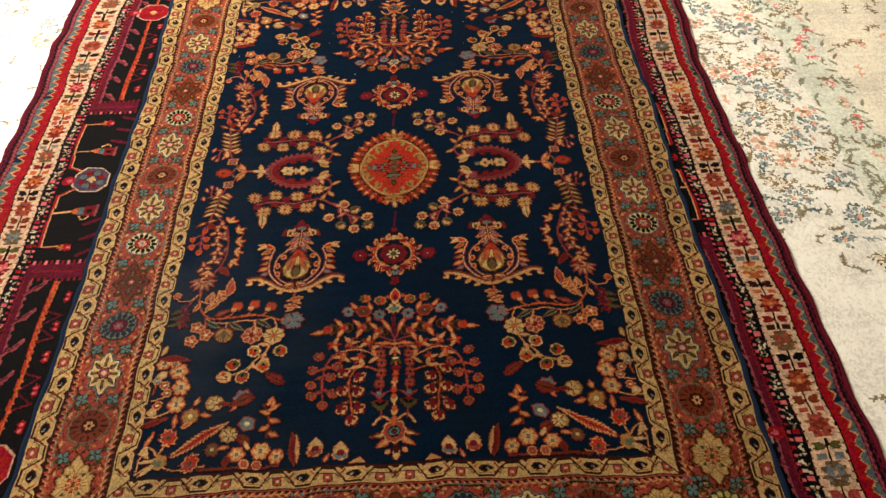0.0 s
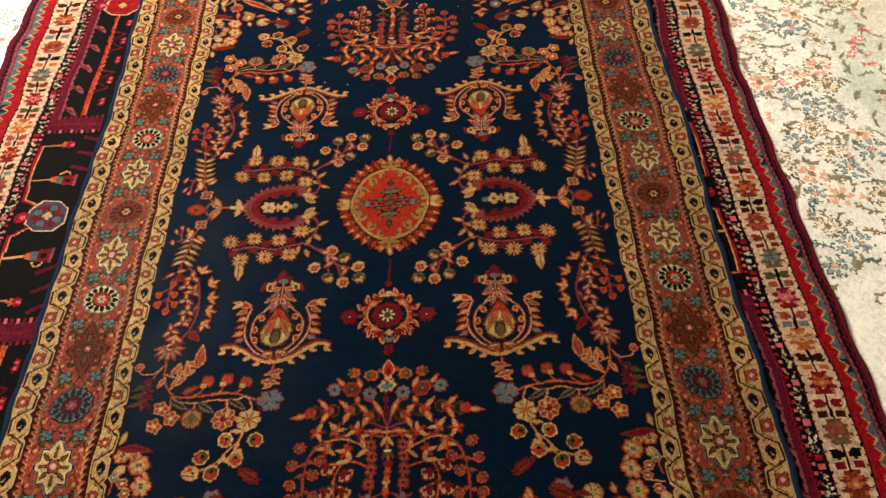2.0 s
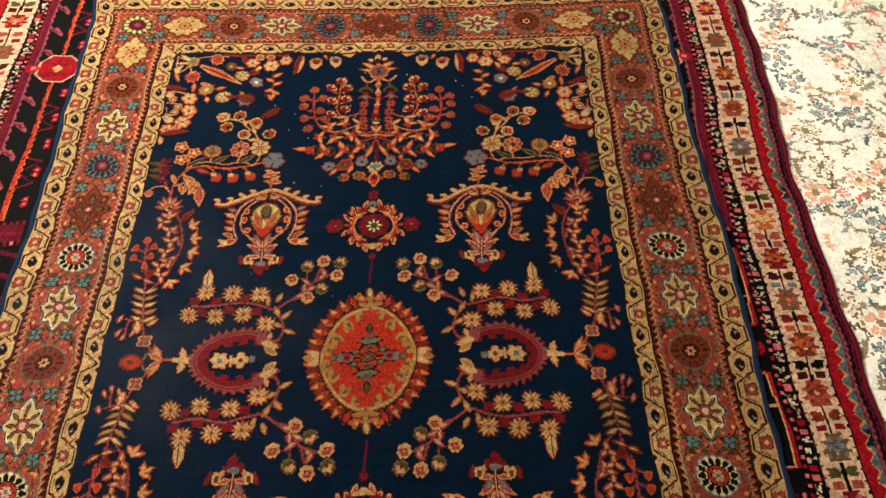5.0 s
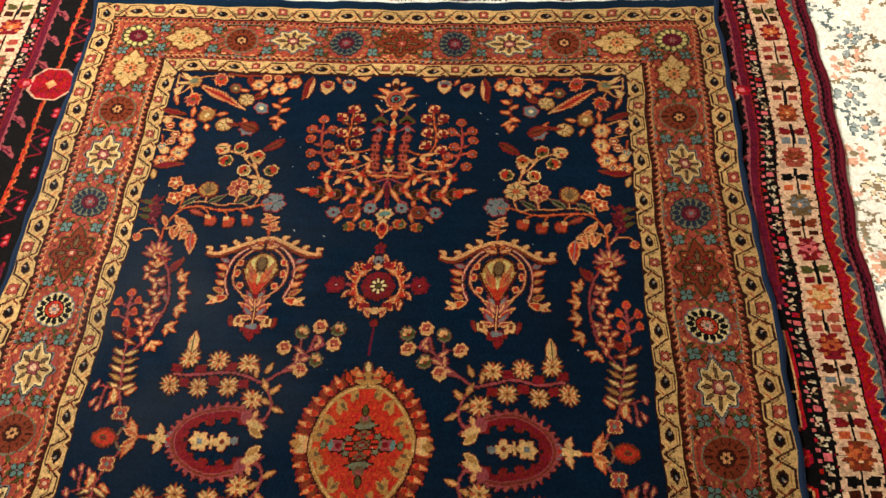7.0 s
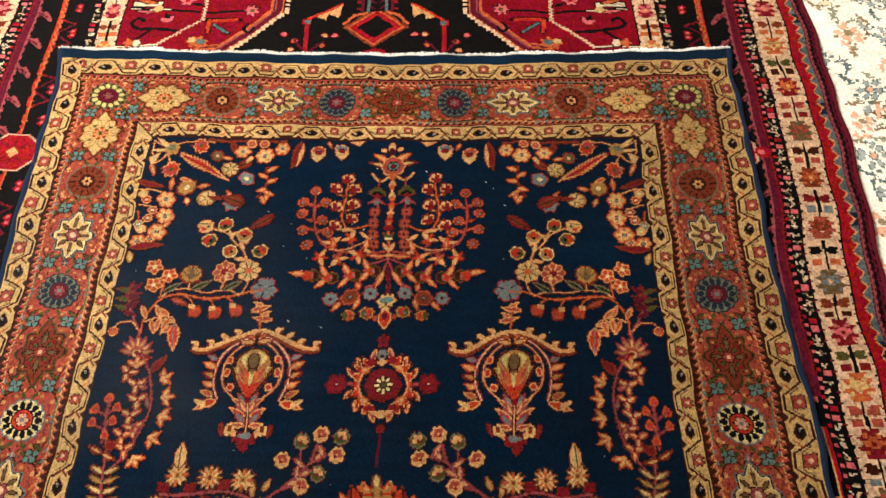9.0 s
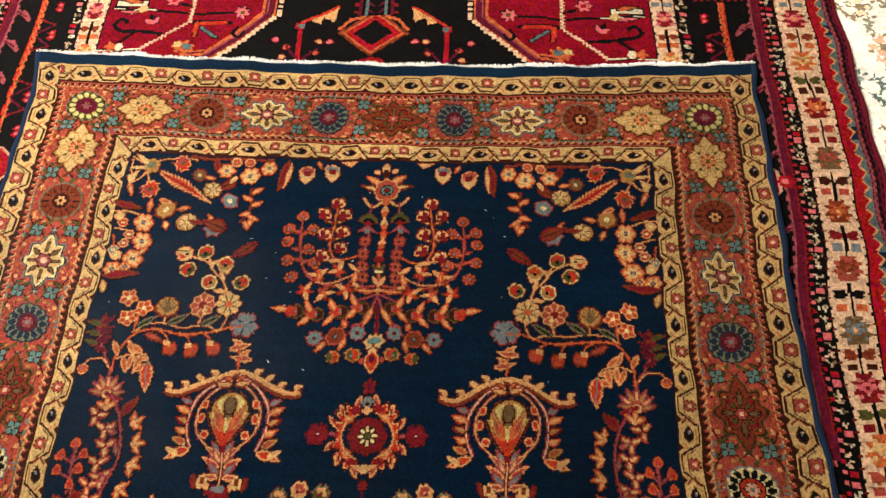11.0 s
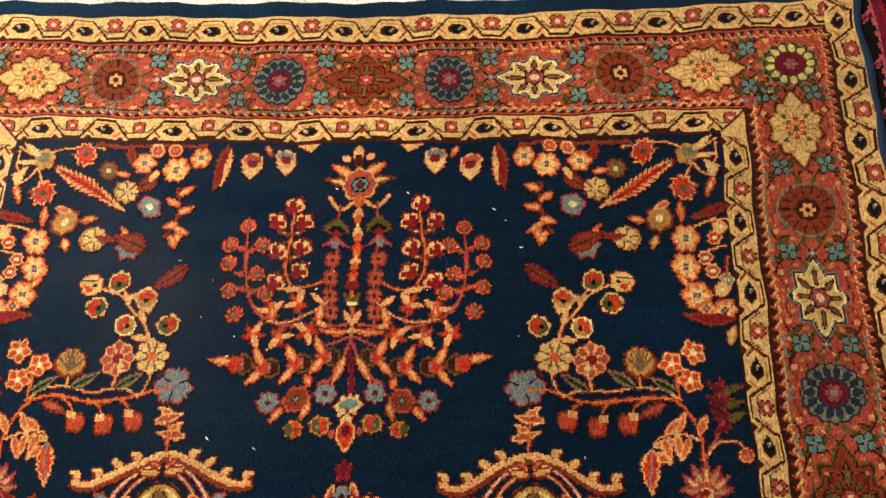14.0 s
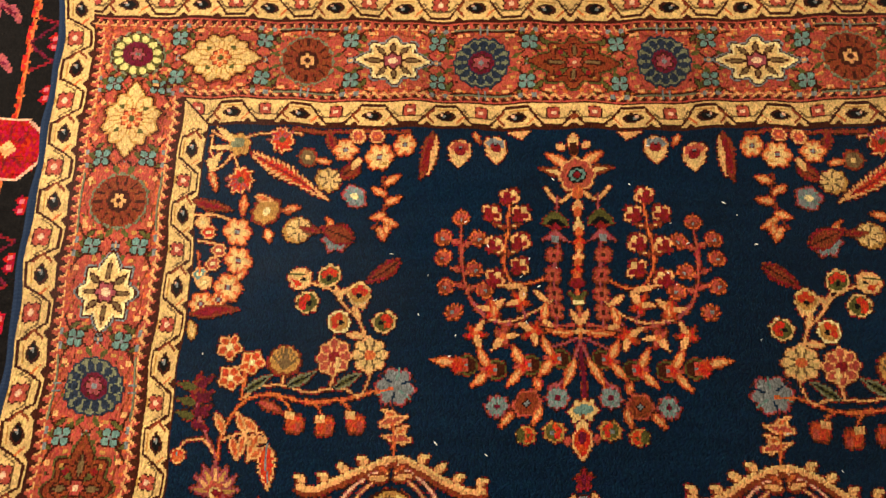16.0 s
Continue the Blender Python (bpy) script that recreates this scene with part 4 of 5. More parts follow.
def side_vines(m):
    m.begin("side_vine", "leafy vine with golden leaf blooms")
    stem = [(374, 318), (362, 300), (353, 284), (347, 262), (343, 235), (345, 205), (353, 180), (367, 156), (384, 132)]
    m.curve(stem, 3.0, "mauve")
    for u, v, w in ((328, 274, 30), (322, 246, 5), (320, 217, -10), (326, 186, -30), (346, 156, -60), (372, 298, 95)):
        for d in (-58, 0, 58):
            m.leaf(u + 5, v, 20, 9.5, 180 - (w + d), "gold", "orange")
        m.blob(u + 4, v, 5, 5, "peach")
    for u, v in ((386, 286), (370, 268), (364, 244), (368, 220), (358, 200), (372, 188), (366, 168)):
        for d in (20, 140, 260):
            m.leaf(u, v, 19, 10.5, d + u, "gold" if int(u) % 3 else "peach", "brick")
        m.blob(u, v, 3.4, 3.4, "crimson")
    m.leaf(352, 288, 32, 17, 128, "crimson", "rust"), m.leaf(352, 262, 24, 8, 20, "tan", "mauve"), m.leaf(346, 232, 20, 8, 70, "sage", "mauve"), m.leaf(350, 192, 20, 8, 60, "tan", "mauve")
    m.begin("leaf_sprig", "sprig of heart-shaped buds over a fern")
    m.curve([(404, 240), (400, 205), (394, 170), (392, 150), (388, 112), (382, 76)], 3.4, "mauve")
    for u, v in ((405, 244), (421, 227), (390, 230), (420, 206), (391, 209), (398, 186)):
        m.blob(u, v, 10, 9, "orange", 3, 0.25, 90), m.blob(u, v, 7, 6, "red", 3, 0.25, 90), m.line([(u, v), (401, v - 12)], 2.2, "mauve")
    m.leaf(396, 166, 24, 16, 150, "crimson", "rust")
    m.leaf(398, 158, 28, 9, 60 - 30, "peach", "rust"), m.leaf(398, 158, 26, 9, 200, "peach", "rust")
    for k in range(5):
        v = 138 - k * 14
        for s in (1, -1):
            m.leaf(389 - k * 1.6, v - 8, 26, 9.5, 90 - s * 62, "tan" if k % 2 else "gold", "umber", rim=1.8)
    m.curve([(386, 76), (402, 78), (412, 82)], 2.6, "mauve"), m.curve([(404, 78), (406, 62), (402, 50)], 2.6, "mauve"), m.curve([(384, 76), (376, 56), (366, 36), (352, 16)], 3, "mauve")
    for u, v in ((420, 82), (405, 46), (415, 55), (392, 52)):
        m.leaf(u + 3, v - 6, 17, 9, 110, "peach", "mauve")
    m.leaf(384, 52, 30, 15, 70, "gold", "orange"), m.leaf(374, 66, 24, 10, 140, "gold", "orange")
    m.flower(369, 38, 13, 4, "brick", "teal", rim="gold", depth=0.25, turn=45)


def middle(m):
    m.begin("side_bud", "red bud on an orange forked stem", "v")
    m.blob(384, 0, 22, 15, "rust"), m.leaf(366, 0, 42, 30, 0, "red", "rust"), m.blob(386, 0, 8, 4, "olive"), m.blob(386, 0, 5, 2, "crimson")
    m.curve([(352, 20), (360, 14), (366, 4)], 3, "sage")
    m.line([(318, 0), (336, 0)], 6, "rust"), m.line([(336, 0), (350, 18)], 8, "orange"), m.line([(320, 0), (338, 0)], 4, "orange"), m.leaf(338, 4, 30, 12, 62, "peach", "orange"), m.leaf(336, 2, 26, 11, 28, "orange", "peach")
    m.blob(300, 0, 12, 8, "gold"), m.leaf(300, 2, 24, 11, 78, "gold", "peach"), m.leaf(306, 0, 16, 10, 0, "gold"), m.blob(286, 6, 7, 8, "slate"), m.blob(288, 0, 4, 4, "red")
    m.begin("ring_palmette", "crimson spiked ring palmette", "v")
    for k in range(15):
        a = math.pi * (k + .5) / 17
        u, v = 214 + 68 * math.cos(a), 50 * math.sin(a)
        m.leaf(u, v, 12, 6, math.degrees(a) + 24, "brick", "mauve", rim=1.8)
    m.slim = 1.0
    m.blob(214, 0, 72, 54, "mauve"), m.blob(214, 0, 69.5, 51.5, "rust"), m.blob(214, 0, 66, 48, "mauve"), m.blob(214, 0, 64, 46, "crimson")
    m.now = 0
    m.blob(210, 0, 57, 37, "navy"), m.rect(120, 170, 0, 22, "navy")
    m.now, m.slim = len(m.parts) - 1, 0.88
    for u, v in ((253, 28), (232, 35), (208, 37), (184, 33), (266, 13)):
        m.rect(u - 5, u + 5, v - 8, v + 6, "crimson")
    m.flower(242, 0, 16, 6, "gold", "slate", rim="peach", depth=0.3), m.flower(208, 0, 14, 4, "gold", "rust", rim="peach", depth=0.4), m.blob(190, 0, 8, 6, "slate"), m.leaf(224, 0, 12, 5, 90, "gold")
    m.blob(176, 34, 14, 10, "mauve", turn=40), m.leaf(176, 30, 34, 16, 200, "gold", "peach"), m.leaf(170, 22, 30, 14, 215, "tan", "gold"), m.leaf(168, 34, 18, 8, 120, "peach")
    m.begin("blossoming_stem", "stem of gold serrated blossoms with red squares")
    m.curve([(300, 106), (260, 104), (219, 108), (180, 98), (160, 94), (140, 110), (118, 118)], 4, "mauve")
    m.curve([(158, 92), (146, 72), (142, 50), (150, 34)], 3.4, "mauve")
    for u, v, w in ((146, 74, 130), (144, 58, 30), (142, 52, 200), (150, 80, 60), (172, 100, 80), (160, 108, 110)):
        m.leaf(u, v, 24, 9, w, "peach", "tan")
    for u, v in ((298, 116), (260, 113), (214, 116), (284, 92), (236, 94), (190, 88)):
        m.rect(u - 8, u + 8, v - 6, v + 6, "crimson")
    for u, v in ((282, 132), (236, 127), (190, 122), (306, 87), (259, 83), (211, 85), (172, 64)):
        m.blob(u, v, 20, 20, "umber", 12, 0.40), m.blob(u, v, 18, 18, "gold", 12, 0.42)
        for k in range(8):
            a = radians(45 * k)
            m.line([(u + 6 * math.cos(a), v + 6 * math.sin(a)), (u + 13 * math.cos(a), v + 13 * math.sin(a))], 1.8, "orange")
        m.blob(u, v, 5.5, 5.5, "tan"), m.blob(u, v, 2.6, 2.6, "rust")
    m.leaf(282, 142, 40, 18, 90, "gold", "peach", "olive")
    m.begin("blossom_sprig", "sprig of small round blossoms")
    m.curve([(140, 110), (112, 134), (96, 150), (70, 160), (52, 168)], 3.2, "mauve"), m.curve([(96, 150), (90, 168), (86, 182)], 3, "mauve"), m.curve([(118, 128), (112, 150), (110, 172)], 3, "mauve")
    for u, v, w in ((118, 126, 100), (104, 142, 40), (90, 152, 130), (76, 158, 60), (122, 124, 200), (96, 140, -30), (130, 118, 160)):
        m.leaf(u, v, 24, 10, w, "peach", "mauve")
    for u, v, w in ((138, 154, 0), (111, 180, 1), (84, 190, 0), (54, 184, 1), (58, 158, 0), (86, 135, 1), (110, 117, 0)):
        m.bud(u, v, 14, 120, "olive" if w else "peach", "peach" if w else "brick", "gold" if not w else "sage", "crimson")


def navy_warp(u, v):
    """How the rug truly lies: wider at its far end, edges that wander, a slow swell."""
    u, v = np.asarray(u, float), np.asarray(v, float)
    x = u * (1 + 0.016 * smooth(480, 860, v) + 0.012 * smooth(880, 950, v)) + 2.5
    x = x + 2 * smooth(380, 640, abs(u)) * np.sin(v / 92 + np.sign(u)) - 5 * np.sign(u) * smooth(520, 640, abs(u)) + 9 * smooth(500, 640, u) * np.exp(-((v - 260) / 150.0) ** 2)
    x = x - smooth(480, 620, -u) * (7 * smooth(420, 680, v) + 9 * smooth(760, 930, v))
    y = v + 13 * (u / 540) ** 2 * smooth(420, 830, v) - 13 * (u / 540) ** 2 * smooth(420, 830, -v)
    x = x + 1.6 * np.sin(v / 31 + u / 47) + 1.0 * np.sin(v / 13.0 + u / 90)
    y = y + 1.6 * np.sin(u / 29 + v / 53) + 1.0 * np.sin(u / 11.0)
    z = 1.2 * np.sin(u / 140 + 1) * np.sin(v / 170) + 2.0 * smooth(560, 640, abs(u)) * np.sin(v / 75)
    return x, y, z


border(rug)
for draw, slim in ((medallion, 0.98), (rosette, 0.90), (palmette, 0.84), (tree, 0.74), (corner_spray, 0.78), (chains, 0.78), (sprays, 0.76), (side_vines, 0.84), (middle, 0.88)):
    rug.slim, rug.split = slim, True
    draw(rug)
FLAT = {"field", "end_strip", "main_border", "inner_guard_border", "outer_guard_border"}
rug.halo(FLAT, ("brown", "rust", "brown", "crimson"), 0.8)
colours, pieces, names = spread(rug, True, True)
weave(colours, pieces, names, -628, -946, 2.0, 0.0009, navy_warp, FINE, navy_rug, FLAT, longest=1)


# ---- edges of the navy rug: body, overcast cords, white cotton fringe ----
def slab(name, u0, u1, v0, v1, warp, z0, z1, material, parent, steps=60):
    """A thin sheet that follows the rug's lie: the foundation under the pile."""
    bm = bmesh.new()
    rings = []
    us, vs = np.linspace(u0, u1, 14), np.linspace(v0, v1, steps)
    for z in (z0, z1):
        rings.append([[bm.verts.new((float(x) / 1000, float(y) / 1000, float(d) / 1000 + z)) for x, y, d in (warp(u, v) for u in us)] for v in vs])
    for low, grid in enumerate(rings):
        for j in range(steps - 1):
            for i in range(13):
                f = [grid[j][i], grid[j][i + 1], grid[j + 1][i + 1], grid[j + 1][i]]
                bm.faces.new(f if low else f[::-1])
    a, b = rings
    for j in range(steps - 1):
        bm.faces.new((a[j][0], b[j][0], b[j + 1][0], a[j + 1][0])), bm.faces.new((a[j + 1][13], b[j + 1][13], b[j][13], a[j][13]))
    for i in range(13):
        bm.faces.new((a[0][i + 1], b[0][i + 1], b[0][i], a[0][i])), bm.faces.new((a[-1][i], b[-1][i], b[-1][i + 1], a[-1][i + 1]))
    return part(name, bm, material, parent)


def cord(name, u, v0, v1, warp, radius, material, parent, label, z=-0.003, step=2.2):
    """An overcast edge: a cord with the ridges of its wrapping thread."""
    bm = bmesh.new()
    last = None
    vs = np.arange(v0, v1, step)
    for k, v in enumerate(vs):
        x, y, d = (float(a) for a in warp(u, v))
        r = radius * (1.0 + 0.10 * (k % 2)) * (1 + 0.12 * math.sin(v / 17.0 + u))
        ring = [bm.verts.new((x / 1000 + r * math.cos(t) * 1.15, y / 1000 + 0.0008 * math.sin(t), d / 1000 + z + r * math.sin(t) * 0.8)) for t in np.linspace(0, 2 * math.pi, 9)[:-1]]
        if last:
            for i in range(8):
                bm.faces.new((last[i], last[(i + 1) % 8], ring[(i + 1) % 8], ring[i]))
        last = ring
    return part(name, bm, material, parent, label)


def fringe(name, u0, u1, v, side, warp, parent, reach=9.0, z=-0.002):
    """Short frayed cotton warp ends in a dense uneven row."""
    rng = random.Random(7 if side > 0 else 8)
    bm = bmesh.new()
    u = u0
    while u < u1:
        long = reach * (0.55 + 0.5 * rng.random() + 0.35 * math.sin(u / 60.0) * math.sin(u / 23.0))
        lean, w, h = rng.uniform(-3, 3), rng.uniform(1.4, 2.6), rng.uniform(0.002, 0.005)
        pts = []
        for s, rise in ((-0.3, 0.0), (0.3, 1.0), (1.0, 0.15)):
            for e in (-1, 0, 1):
                x, y, d = (float(a) for a in warp(u + lean * max(s, 0) + e * w * (1.0 if s < 1 else 0.5), v + side * long * s))
                pts.append(bm.verts.new((x / 1000, y / 1000, d / 1000 + z + h * rise + (0.0012 if e == 0 else -0.001))))
        for r in (0, 3):
            for c in (0, 1):
                f = (pts[r + c], pts[r + c + 1], pts[r + c + 4], pts[r + c + 3])
                bm.faces.new(f if side > 0 else f[::-1])
        u += rng.uniform(1.0, 2.2)
    return tagged(part(name, bm, COTTON, parent, "white frayed cotton fringe"), kind="stuff")


slab("foundation", -629, 629, -947, 947, navy_warp, -0.0085, -0.0016, FINE[INDEX["navy"]], navy_rug)
for side in (-1, 1):
    cord("selvedge", side * 632, -944, 944, navy_warp, 0.0052, CORD, navy_rug, "blue-grey overcast wool cord")
    fringe("fringe", -634, 634, side * 946, side, navy_warp, navy_rug)


# ---- the dark red rug beneath: one half is drawn (u outward from its middle, v along it), then mirrored ----
UNDER_X, UNDER_Z = -47.0, -0.0090
red_rug = tagged(new("red_tribal_rug"), "dark red and black tribal wool rug lying under the navy rug", "rug")
low = Loom(0, 852, -1232, 1560, 3.0, "garnet")
chance = random.Random(11)


def speckled(m, u0, u1, v0, v1):
    """A narrow stripe of black with cream and red knots in short blocks."""
    m.rect(u0, u1, v0, v1, "black")
    v, k = v0, 0
    while v < v1:
        c = "pink" if k % 5 == 0 else "scarlet" if k % 5 == 1 and chance.random() < .5 else "sand"
        if c == "sand":
            for _ in range(4):
                a, b = chance.uniform(u0 + 2, u1 - 6), v + chance.uniform(0, 10)
                m.line([(a, b), (a + chance.choice((-4, 0, 4)), b + chance.uniform(1, 5))], 3.1, chance.choice((c, "blush", "drab")))
        else:
            m.rect(u0 + 4, u1 - 4, v + 2, v + 12, c)
        v, k = v + 14.5, k + 1


def flowered(m, u0, u1, v0, v1, pitch=88.0, far=106.0):
    """The cream stripe: ragged blooms, small squares and leaf pairs on a black stem, in changing colours; looser towards its far end."""
    m.rect(u0, u1, v0, v1, "blush")
    mid, w = (u0 + u1) / 2, (u1 - u0) / 2
    v, k = v0, 0
    while v < v1:
        p = pitch if v < 400 else far
        m.line([(mid + chance.uniform(-2, 2), v + p * .24), (mid + chance.uniform(-2, 2), v + p * .76)], 4, "black")
        a, b = (("rust", "orange"), ("umber", "brick"), ("crimson", "orange"), ("orange", "gold"), ("crimson", "pink"), ("umber", "slate"), ("brick", "rust"))[k % 7]
        # bloom: four layers of ragged leaves about a heart
        for s in (-1, 1):
            for q, ln, wd, t in ((14, .62, 12, 50), (7, .84, 13, 74), (-2, .88, 13, 92), (-10, .66, 12, 112)):
                m.leaf(mid - s * 2, v + q, w * ln, wd, 90 - s * t, a, saw=0.2)
            m.leaf(mid, v + 3, w * .58, 9, 90 - s * 80, b), m.blob(mid + s * 8, v + 15, 5, 4, b), m.blob(mid + s * 12, v - 9, 4, 3.4, b)
        m.blob(mid, v + 4, 8, 9, b), m.blob(mid, v + 18, 6, 5, a), m.blob(mid, v - 14, 7, 5, a), m.blob(mid, v + 3, 3.6, 4, "peach" if k % 2 else a)
        c = ("rust", "black", "crimson", "brown", "brick", "olive")[k % 6]
        d = ("slate", "brick", "crimson", "brown", "orange")[k % 5]
        for s in (-1, 1):
            m.rect(mid + s * w * .50 - 7.5, mid + s * w * .50 + 7.5, v + p * .33, v + p * .45, d)
            m.leaf(mid + s * 3, v + p * .56, w * .82, 13, 90 - s * 60, c), m.leaf(mid + s * 4, v + p * .56, w * .66, 8, 90 - s * 88, c)
        v, k = v + p, k + 1
    for u in (u0 - 2, u1):
        m.line([(u, v0), (u, v1)], 3.2, "black", 1.2, 17.0)


def saw(m, u0, u1, v0, v1, pitch=27.0):
    m.rect(u0, u1, v0, v1, "steel")
    m.rect(u0, u0 + 17, v0, v1, "scarlet")
    v, k = v0, 0
    while v < v1:
        tip, d = u1 - 4, pitch / 2
        if k % 9 == 4:
            m.rect(u0 + 17, u1, v - d, v + d, "deep")
        m.poly([(u0 + 15, v - d), (tip, v + chance.uniform(-2, 2)), (u0 + 15, v + d)], "peach")
        m.poly([(u0 + 13, v - d + 2), (tip - 4, v), (u0 + 13, v + d - 2)], "scarlet")
        v, k = v + pitch, k + 1


def eight(m, u, v, r, body, rim, heart):
    """An eight-sided bloom with a pale rim."""
    for q, c in ((r, rim), (r - 3.6, body)):
        m.poly([(u + q * a, v + q * b) for a, b in ((.45, 1), (1, .45), (1, -.45), (.45, -1), (-.45, -1), (-1, -.45), (-1, .45), (-.45, 1))], c)
    for k in range(8):
        a = math.pi / 4 * k
        m.line([(u + r * .3 * math.cos(a), v + r * .3 * math.sin(a)), (u + r * .72 * math.cos(a), v + r * .72 * math.sin(a))], 3, "maroon" if body == "dusk" else "crimson")
    if body == "dusk":
        for k in range(8):
            a = math.pi / 4 * (k + .5)
            m.blob(u + r * .56 * math.cos(a), v + r * .56 * math.sin(a), r * .2, r * .2, "crimson" if k % 2 else "steel")
    m.blob(u, v, r * .26, r * .26, heart, 4, 0.3), m.blob(u + r + 10, v, 14, 13, "scarlet"), m.blob(u + r + 8, v, 6, 6, "pink")


def tribal_border(m):
    m.begin("black_border", "black border with poles, tulips and octagons", "")
    m.rect(580, 716, -1232, 1560, "black")
    for c in (-1420, 0, 1420):
        for s in (-1, 1):
            # panel round the grey octagon: orange bracket, tulip, crested end bar
            m.go(0, c + 5, 0)
            m.line([(660, s * 22), (702, s * 46), (706, s * 200), (664, s * 204)], 5, "scarlet"), m.line([(657, s * 24), (698, s * 47), (702, s * 200), (664, s * 202)], 3, "peach")
            m.line([(700, s * 100), (654, s * 100)], 3.4, "peach"), m.blob(650, s * 100, 10, 10, "orange", 3, 0.2), m.rect(634, 645, s * 100 - 11, s * 100 + 11, "steel"), m.rect(606, 634, s * 100 - 14, s * 100 + 14, "crimson")
            m.rect(616, 628, s * 100 - 5, s * 100 + 5, "black"), m.curve([(640, s * 116), (630, s * 126), (620, s * 118)], 4, "peach"), m.line([(606, s * 100 - 16), (606, s * 100 + 16)], 4, "mauve")
            m.blob(656, s * 205, 10, 10, "orange", 5, 0.3), m.blob(644, s * 205, 11, 13, "scarlet", 5, 0.3), m.blob(640, s * 205, 4, 4, "pink")
            for q in range(3):
                m.line([(622 - q * 2, s * (140 + q * 44)), (588, s * (128 + q * 44))], 9, "maroon")
            m.rect(590, 712, min(s * 250, s * 290), max(s * 250, s * 290), "maroon")
            for k in range(10):
                m.rect(590 + k * 12, 596 + k * 12, min(s * 242, s * 252), max(s * 242, s * 252), "pink" if k % 2 else "crimson")
                m.rect(590 + k * 12, 596 + k * 12, min(s * 288, s * 297), max(s * 288, s * 297), "crimson")
            m.line([(600, s * 270), (700, s * 270)], 6, "crimson")
            # panel with the pole
            m.rect(690, 708, min(s * 290, s * 1130), max(s * 290, s * 1130), "maroon"), m.line([(691, s * 290), (691, s * 1130)], 4, "mauve", 1.0, 19), m.line([(707, s * 290), (707, s * 1130)], 3.4, "crimson", 1.0, 17)
            for k in range(11):
                v = 330 + k * 74
                if abs(v - 710) > 44 and c == 0:
                    m.line([(692, s * v), (668, s * (v - 20))], 9, "mauve"), m.line([(674, s * (v - 8)), (660, s * (v - 30))], 9, "mauve"), m.line([(696, s * v), (668, s * (v - 20))], 4, "maroon")
                if k % 2:
                    m.line([(638, s * (v + 8)), (604, s * (v - 18))], 4, "maroon"), m.line([(638, s * (v - 30)), (606, s * (v - 18))], 4, "crimson")
                m.blob(606, s * (v + 16), 8, 8, "scarlet", 5, 0.25), m.blob(606, s * (v + 16), 3, 3, "pink")
            m.line([(643, s * 300), (638, s * 1120)], 5, "red", 1.0, 40), m.line([(640, s * 300), (635, s * 1120)], 3.2, "orange", 1.0, 16)
            eight(m, 640, s * 710, 43, "scarlet", "salmon", "peach")
        m.go(0, c + 5, 0)
        eight(m, 640, 0, 41, "dusk", "blush", "gold")
        m.go(0, 0)
    for k in range(190):
        m.rect(711, 717, -1232 + k * 15, -1225 + k * 15, "pink" if k % 3 else "scarlet")
    m.begin("speckled_stripe", "narrow black stripe with cream and red knots", "")
    speckled(m, 717, 736, -1232, 1560)
    m.begin("flowered_stripe", "cream stripe with red and orange blooms", "")
    flowered(m, 739, 796, -1226, 1560)
    m.begin("sawtooth_stripe", "red sawtooth stripe on grey-blue", "")
    saw(m, 799, 832, -1232, 1560)
    m.begin("edge_stripe", "dark brown edge stripe with pink line", "")
    m.rect(832, 851, -1232, 1560, "black"), m.rect(832, 839, -1232, 1560, "maroon"), m.line([(836, -1232), (836, 1560)], 4.4, "mauve", 1.6, 13), m.line([(848, -1232), (848, 1560)], 5, "maroon", 1.8, 17)


